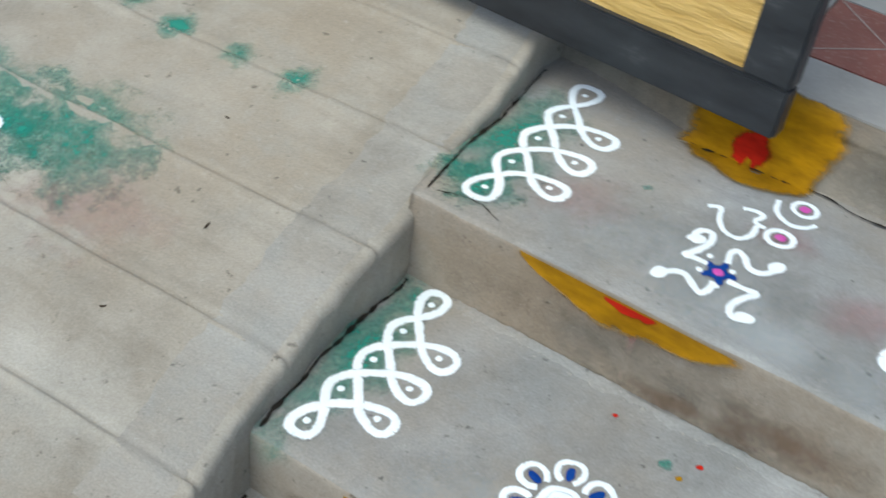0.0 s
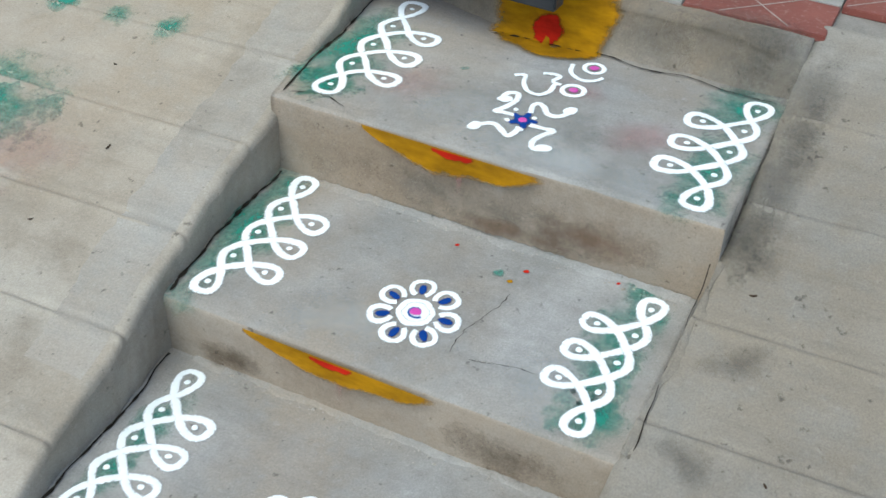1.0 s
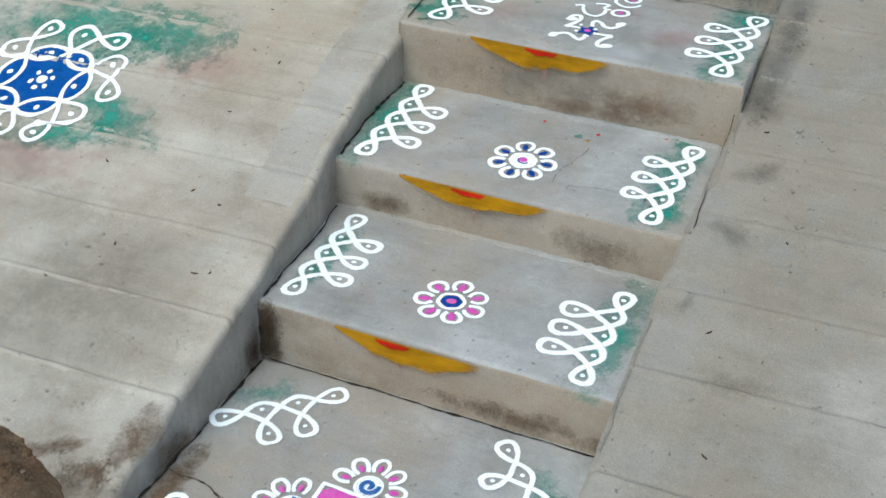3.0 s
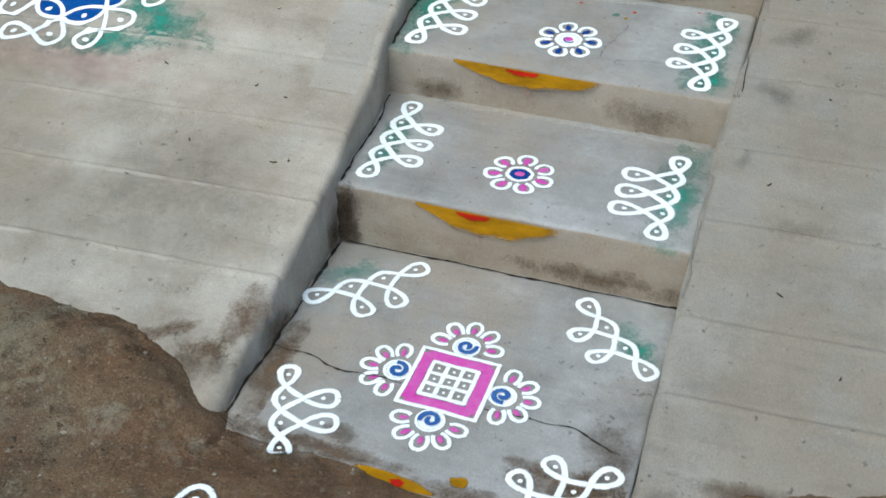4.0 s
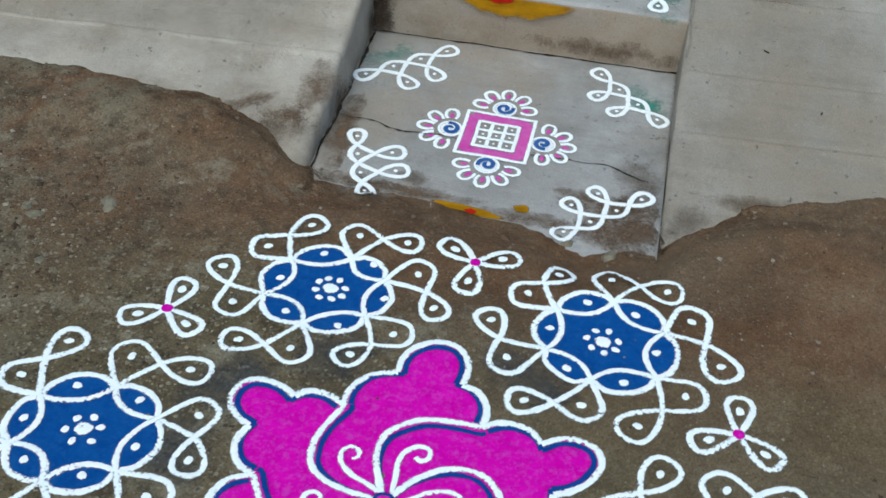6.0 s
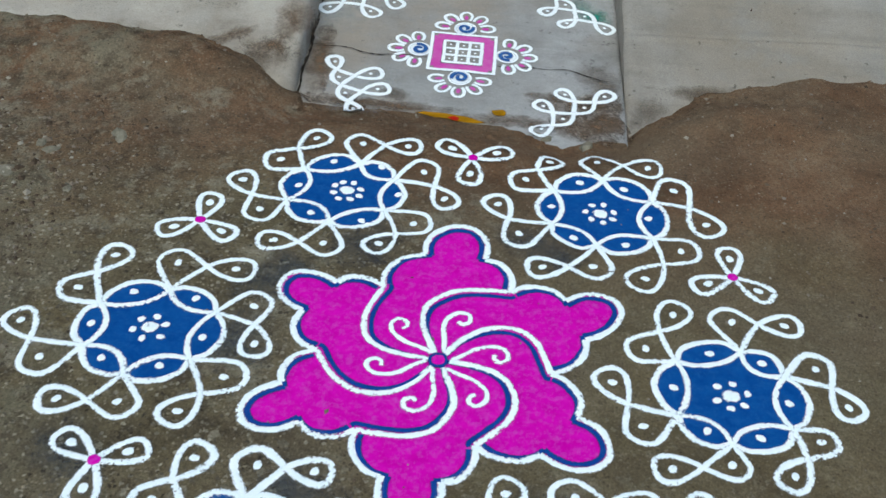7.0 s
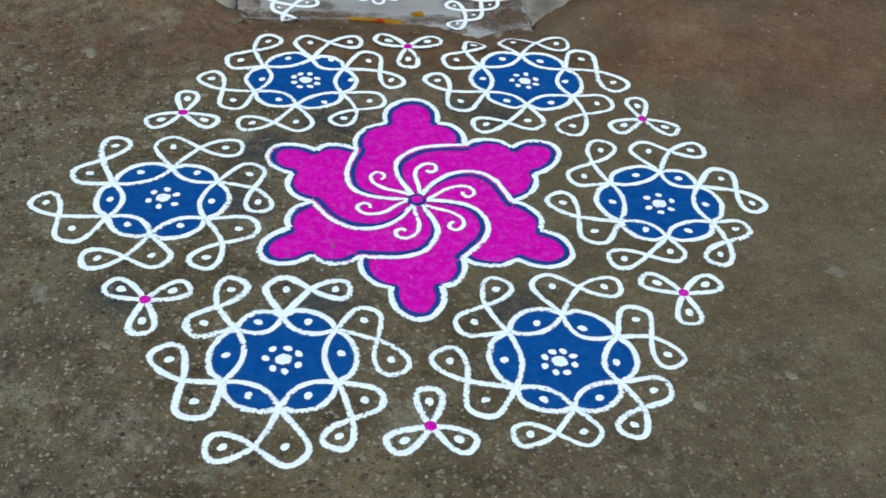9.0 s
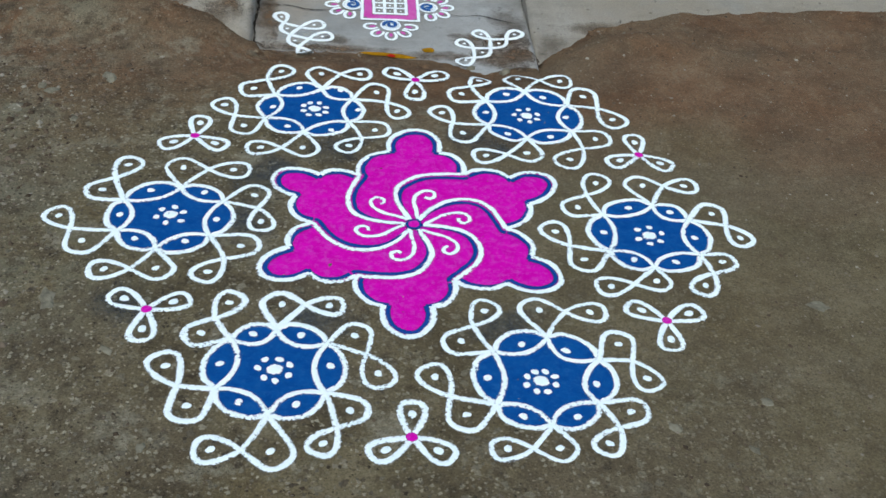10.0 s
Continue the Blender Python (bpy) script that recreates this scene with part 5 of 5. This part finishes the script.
# ---------------------------------------------------------------- lime crumbs along the risers' feet
def crumbs(name, spots, sizes, material, label, category, seed):
    rnd = random.Random(seed)
    v, f = [], []
    ico = [(0, 0, 1), (0.9, 0, 0.1), (0, 0.9, 0), (-0.9, 0, 0.1), (0, -0.9, 0), (0, 0, -0.6)]
    tri = [(0, 1, 2), (0, 2, 3), (0, 3, 4), (0, 4, 1), (5, 2, 1), (5, 3, 2), (5, 4, 3), (5, 1, 4)]
    for x, y, z in spots:
        r = rnd.uniform(*sizes) * (1 if rnd.random() < 0.85 else 1.8)
        base, turn, flat = len(v), rnd.uniform(0, 6.28), rnd.uniform(0.35, 0.75)
        c, s_ = math.cos(turn), math.sin(turn)
        for a, b, h in ico:
            a, b = a * rnd.uniform(0.7, 1.4) * r, b * rnd.uniform(0.6, 1.1) * r
            v.append((x + a * c - b * s_, y + a * s_ + b * c, z + h * r * flat + r * 0.1))
        f += [tuple(base + i for i in q) for q in tri]
    return tagged(mesh_object(name, v, f, material, None, "", None, False), label, category, kind="stuff")


def mortar_ridge(surface, along, out, length, width, seed, label, material=None):
    """A crumbly fillet of cement squeezed out along a joint."""
    us, vs = span(0.0, length, int(length / 0.004)), span(0.0, 1.0, 8)

    def at(u, w):
        (x0, y0), reach = along(u), width * (0.75 + 0.6 * fbm(u * 14, seed, 2) + 0.25 * fbm(u * 60, seed, 5))
        x, y = x0 + out[0] * reach * w, y0 + out[1] * reach * w
        lump = 0.0050 * (1 - w) * (0.6 + abs(fbm(u * 45, w * 3, seed))) + 0.0030 * abs(fbm(u * 130, w * 7, seed + 2)) * (1 - w ** 4)
        return (x, y, surface(x, y) + lump - 0.0012 * (w > 0.95))

    v, f = sheet(at, us, vs)
    tagged(mesh_object("mortar_ridge", v, f, material or STEP_MAT), label, "mortar", kind="stuff")


mortar_ridge(tread_b, lambda u: (0.03 + u, 0.784), (0, -1), 0.71, 0.022, 3.0, "crumbly pale cement fillet at the foot of a riser")
mortar_ridge(tread_c, lambda u: (0.00 + u, 0.416), (0, -1), 0.72, 0.018, 7.0, "crumbly pale cement fillet at the foot of a riser")
mortar_ridge(ramp_right_z, lambda u: (right_edge(0.42 + u) + 0.002, 0.42 + u), (1, 0), 0.36, 0.016, 11.0, "rough cement fillet along the ramp's edge", RAMP_R_MAT)
mortar_ridge(ramp_right_z, lambda u: (right_edge(-0.10 + u) + 0.002, -0.10 + u), (1, 0), 0.30, 0.010, 15.0, "rough cement fillet along the ramp's edge", RAMP_R_MAT)

rnd = random.Random(5)
for surf, y, x0, x1, count in ((tread_b, 0.778, 0.05, 0.72, 130), (tread_c, 0.404, 0.05, 0.70, 90)):
    spots = []
    for _ in range(count):
        x, yy = rnd.uniform(x0, x1), y - abs(rnd.gauss(0, 0.012))
        spots.append((x, yy, surf(x, yy)))
    crumbs("lime_crumbs", spots, (0.0012, 0.0032), BAND_MAT, "pale cement crumbs along the foot of a riser", "debris", y)
spots = []
while len(spots) < 9000:
    x, y = rnd.uniform(-1.9, 2.2), rnd.uniform(-2.75, -0.36)
    if y > mud_line(x) + 0.01:
        continue
    inside = math.hypot(x - CX, y - CY) < 0.72
    dense = 0.45 + 0.55 * smooth(-0.1, -0.9, x) + 0.5 * max(0, fbm(x * 2, y * 2, 4))
    if rnd.random() > dense * (0.12 if inside else 1.0):
        continue
    spots.append((x, y, ground_z(x, y)))
crumbs("gravel", spots, (0.0014, 0.0042), GRAVEL, "small grit and gravel on bare soil", "gravel", 3)
rc = random.Random(77)
chips = []
while len(chips) < 900:
    x, y = rc.gauss(-0.52, 0.26), rc.gauss(-1.05, 0.22)
    if rc.random() < 0.25:
        x, y = rc.uniform(-1.2, -0.3), rc.uniform(-1.9, -0.7)
    if math.hypot(x - CX, y - CY) > 0.80 and y < -0.66:
        chips.append((x, y, floor_z(x, y)))
crumbs("gravel", chips, (0.0025, 0.0075), GRAVEL, "angular grey-green stone chips pressed into soil", "gravel", 8)


spots = []
while len(spots) < 700:
    x = rnd.uniform(-1.5, 0.05) if rnd.random() < 0.75 else rnd.uniform(0.0, 1.3)
    y = mud_line(x) - abs(rnd.gauss(0.0, 0.12)) - 0.004
    if y > -0.80:
        spots.append((x, y, ground_z(x, y) - 0.001))
crumbs("soil_clods", spots, (0.0022, 0.0075), SOIL, "crumbled clods of reddish soil along the bank", "soil", 8)


def stone(x, y, r, flat, seed, label="grey stone half sunk in soil", mat=None):
    bm = bmesh.new()
    bmesh.ops.create_icosphere(bm, subdivisions=2, radius=1.0)
    rn = random.Random(seed)
    sx, sy, turn = rn.uniform(0.9, 1.5), rn.uniform(0.6, 0.9), rn.uniform(0, 180)
    for v in bm.verts:
        k = 1 + 0.5 * fbm(v.co.x * 1.6 + seed, v.co.y * 1.6, v.co.z, 3)
        p = rot((v.co.x * sx * k * r, v.co.y * sy * k * r), turn)
        v.co = (p[0], p[1], v.co.z * flat * r * k)
    ob = part("stone", bm, mat or STONE, None)
    ob.location = (x, y, floor_z(x, y) - flat * r * 0.35)
    return tagged(ob, label, "stone", "loose stones")


for k, (x, y, r, fl) in enumerate(((0.555, -0.655, 0.016, 0.6), (0.640, -0.685, 0.024, 0.5), (0.535, -0.642, 0.010, 0.6), (-0.495, -0.877, 0.014, 0.5), (-0.346, -0.831, 0.026, 0.25), (-0.536, -0.977, 0.022, 0.3),
                                   (-0.469, -0.900, 0.018, 0.3), (-0.351, -1.641, 0.024, 0.2), (1.151, -1.663, 0.022, 0.2), (0.782, -1.983, 0.016, 0.3), (0.911, -2.035, 0.012, 0.4), (0.978, -0.554, 0.007, 0.6),
                                   (-0.221, -1.783, 0.013, 0.3), (-0.135, -2.013, 0.011, 0.4), (0.966, -1.922, 0.012, 0.3), (-0.849, -0.45, 0.012, 0.5), (-0.40, -1.02, 0.012, 0.4), (-0.60, -1.10, 0.016, 0.3))):
    stone(x, y, r, fl, 3.0 + k)

# dry scraps lying on the ramps
for k, (x, y) in enumerate(((-0.20, 0.16), (-0.28, 0.18), (-0.52, 0.20), (-0.33, 0.42), (-0.36, 0.00), (-0.15, -0.02), (-0.12, -0.01), (-0.45, -0.12), (0.86, 0.20), (0.95, 0.45), (0.84, 0.74), (-0.30, 0.60), (-0.42, 0.78), (1.05, -0.20), (0.92, -0.05))):
    surf = ramp_left_z if x < 0 else ramp_right_z
    bm = bmesh.new()
    L, w = 0.005 + 0.002 * (k % 3), 0.0018
    ring = [bm.verts.new((L * math.cos(a), w * math.sin(a), 0.0015 + 0.002 * math.cos(a) ** 2)) for a in [i * math.pi / 4 for i in range(8)]]
    under = [bm.verts.new((q.co.x, q.co.y, q.co.z - 0.0012)) for q in ring]
    bm.faces.new(ring)
    bm.faces.new(under[::-1])
    for i in range(8):
        bm.faces.new((ring[i - 1], under[i - 1], under[i], ring[i]))
    ob = part("leaf_scrap", bm, SCRAP, None)
    ob.location = (x, y, surf(x, y) + 0.0005)
    ob.rotation_euler = (0.25, 0.0, k * 1.3)
    tagged(ob, "tiny dark dry leaf scrap on the cement ramp", "leaf", "dry scraps")
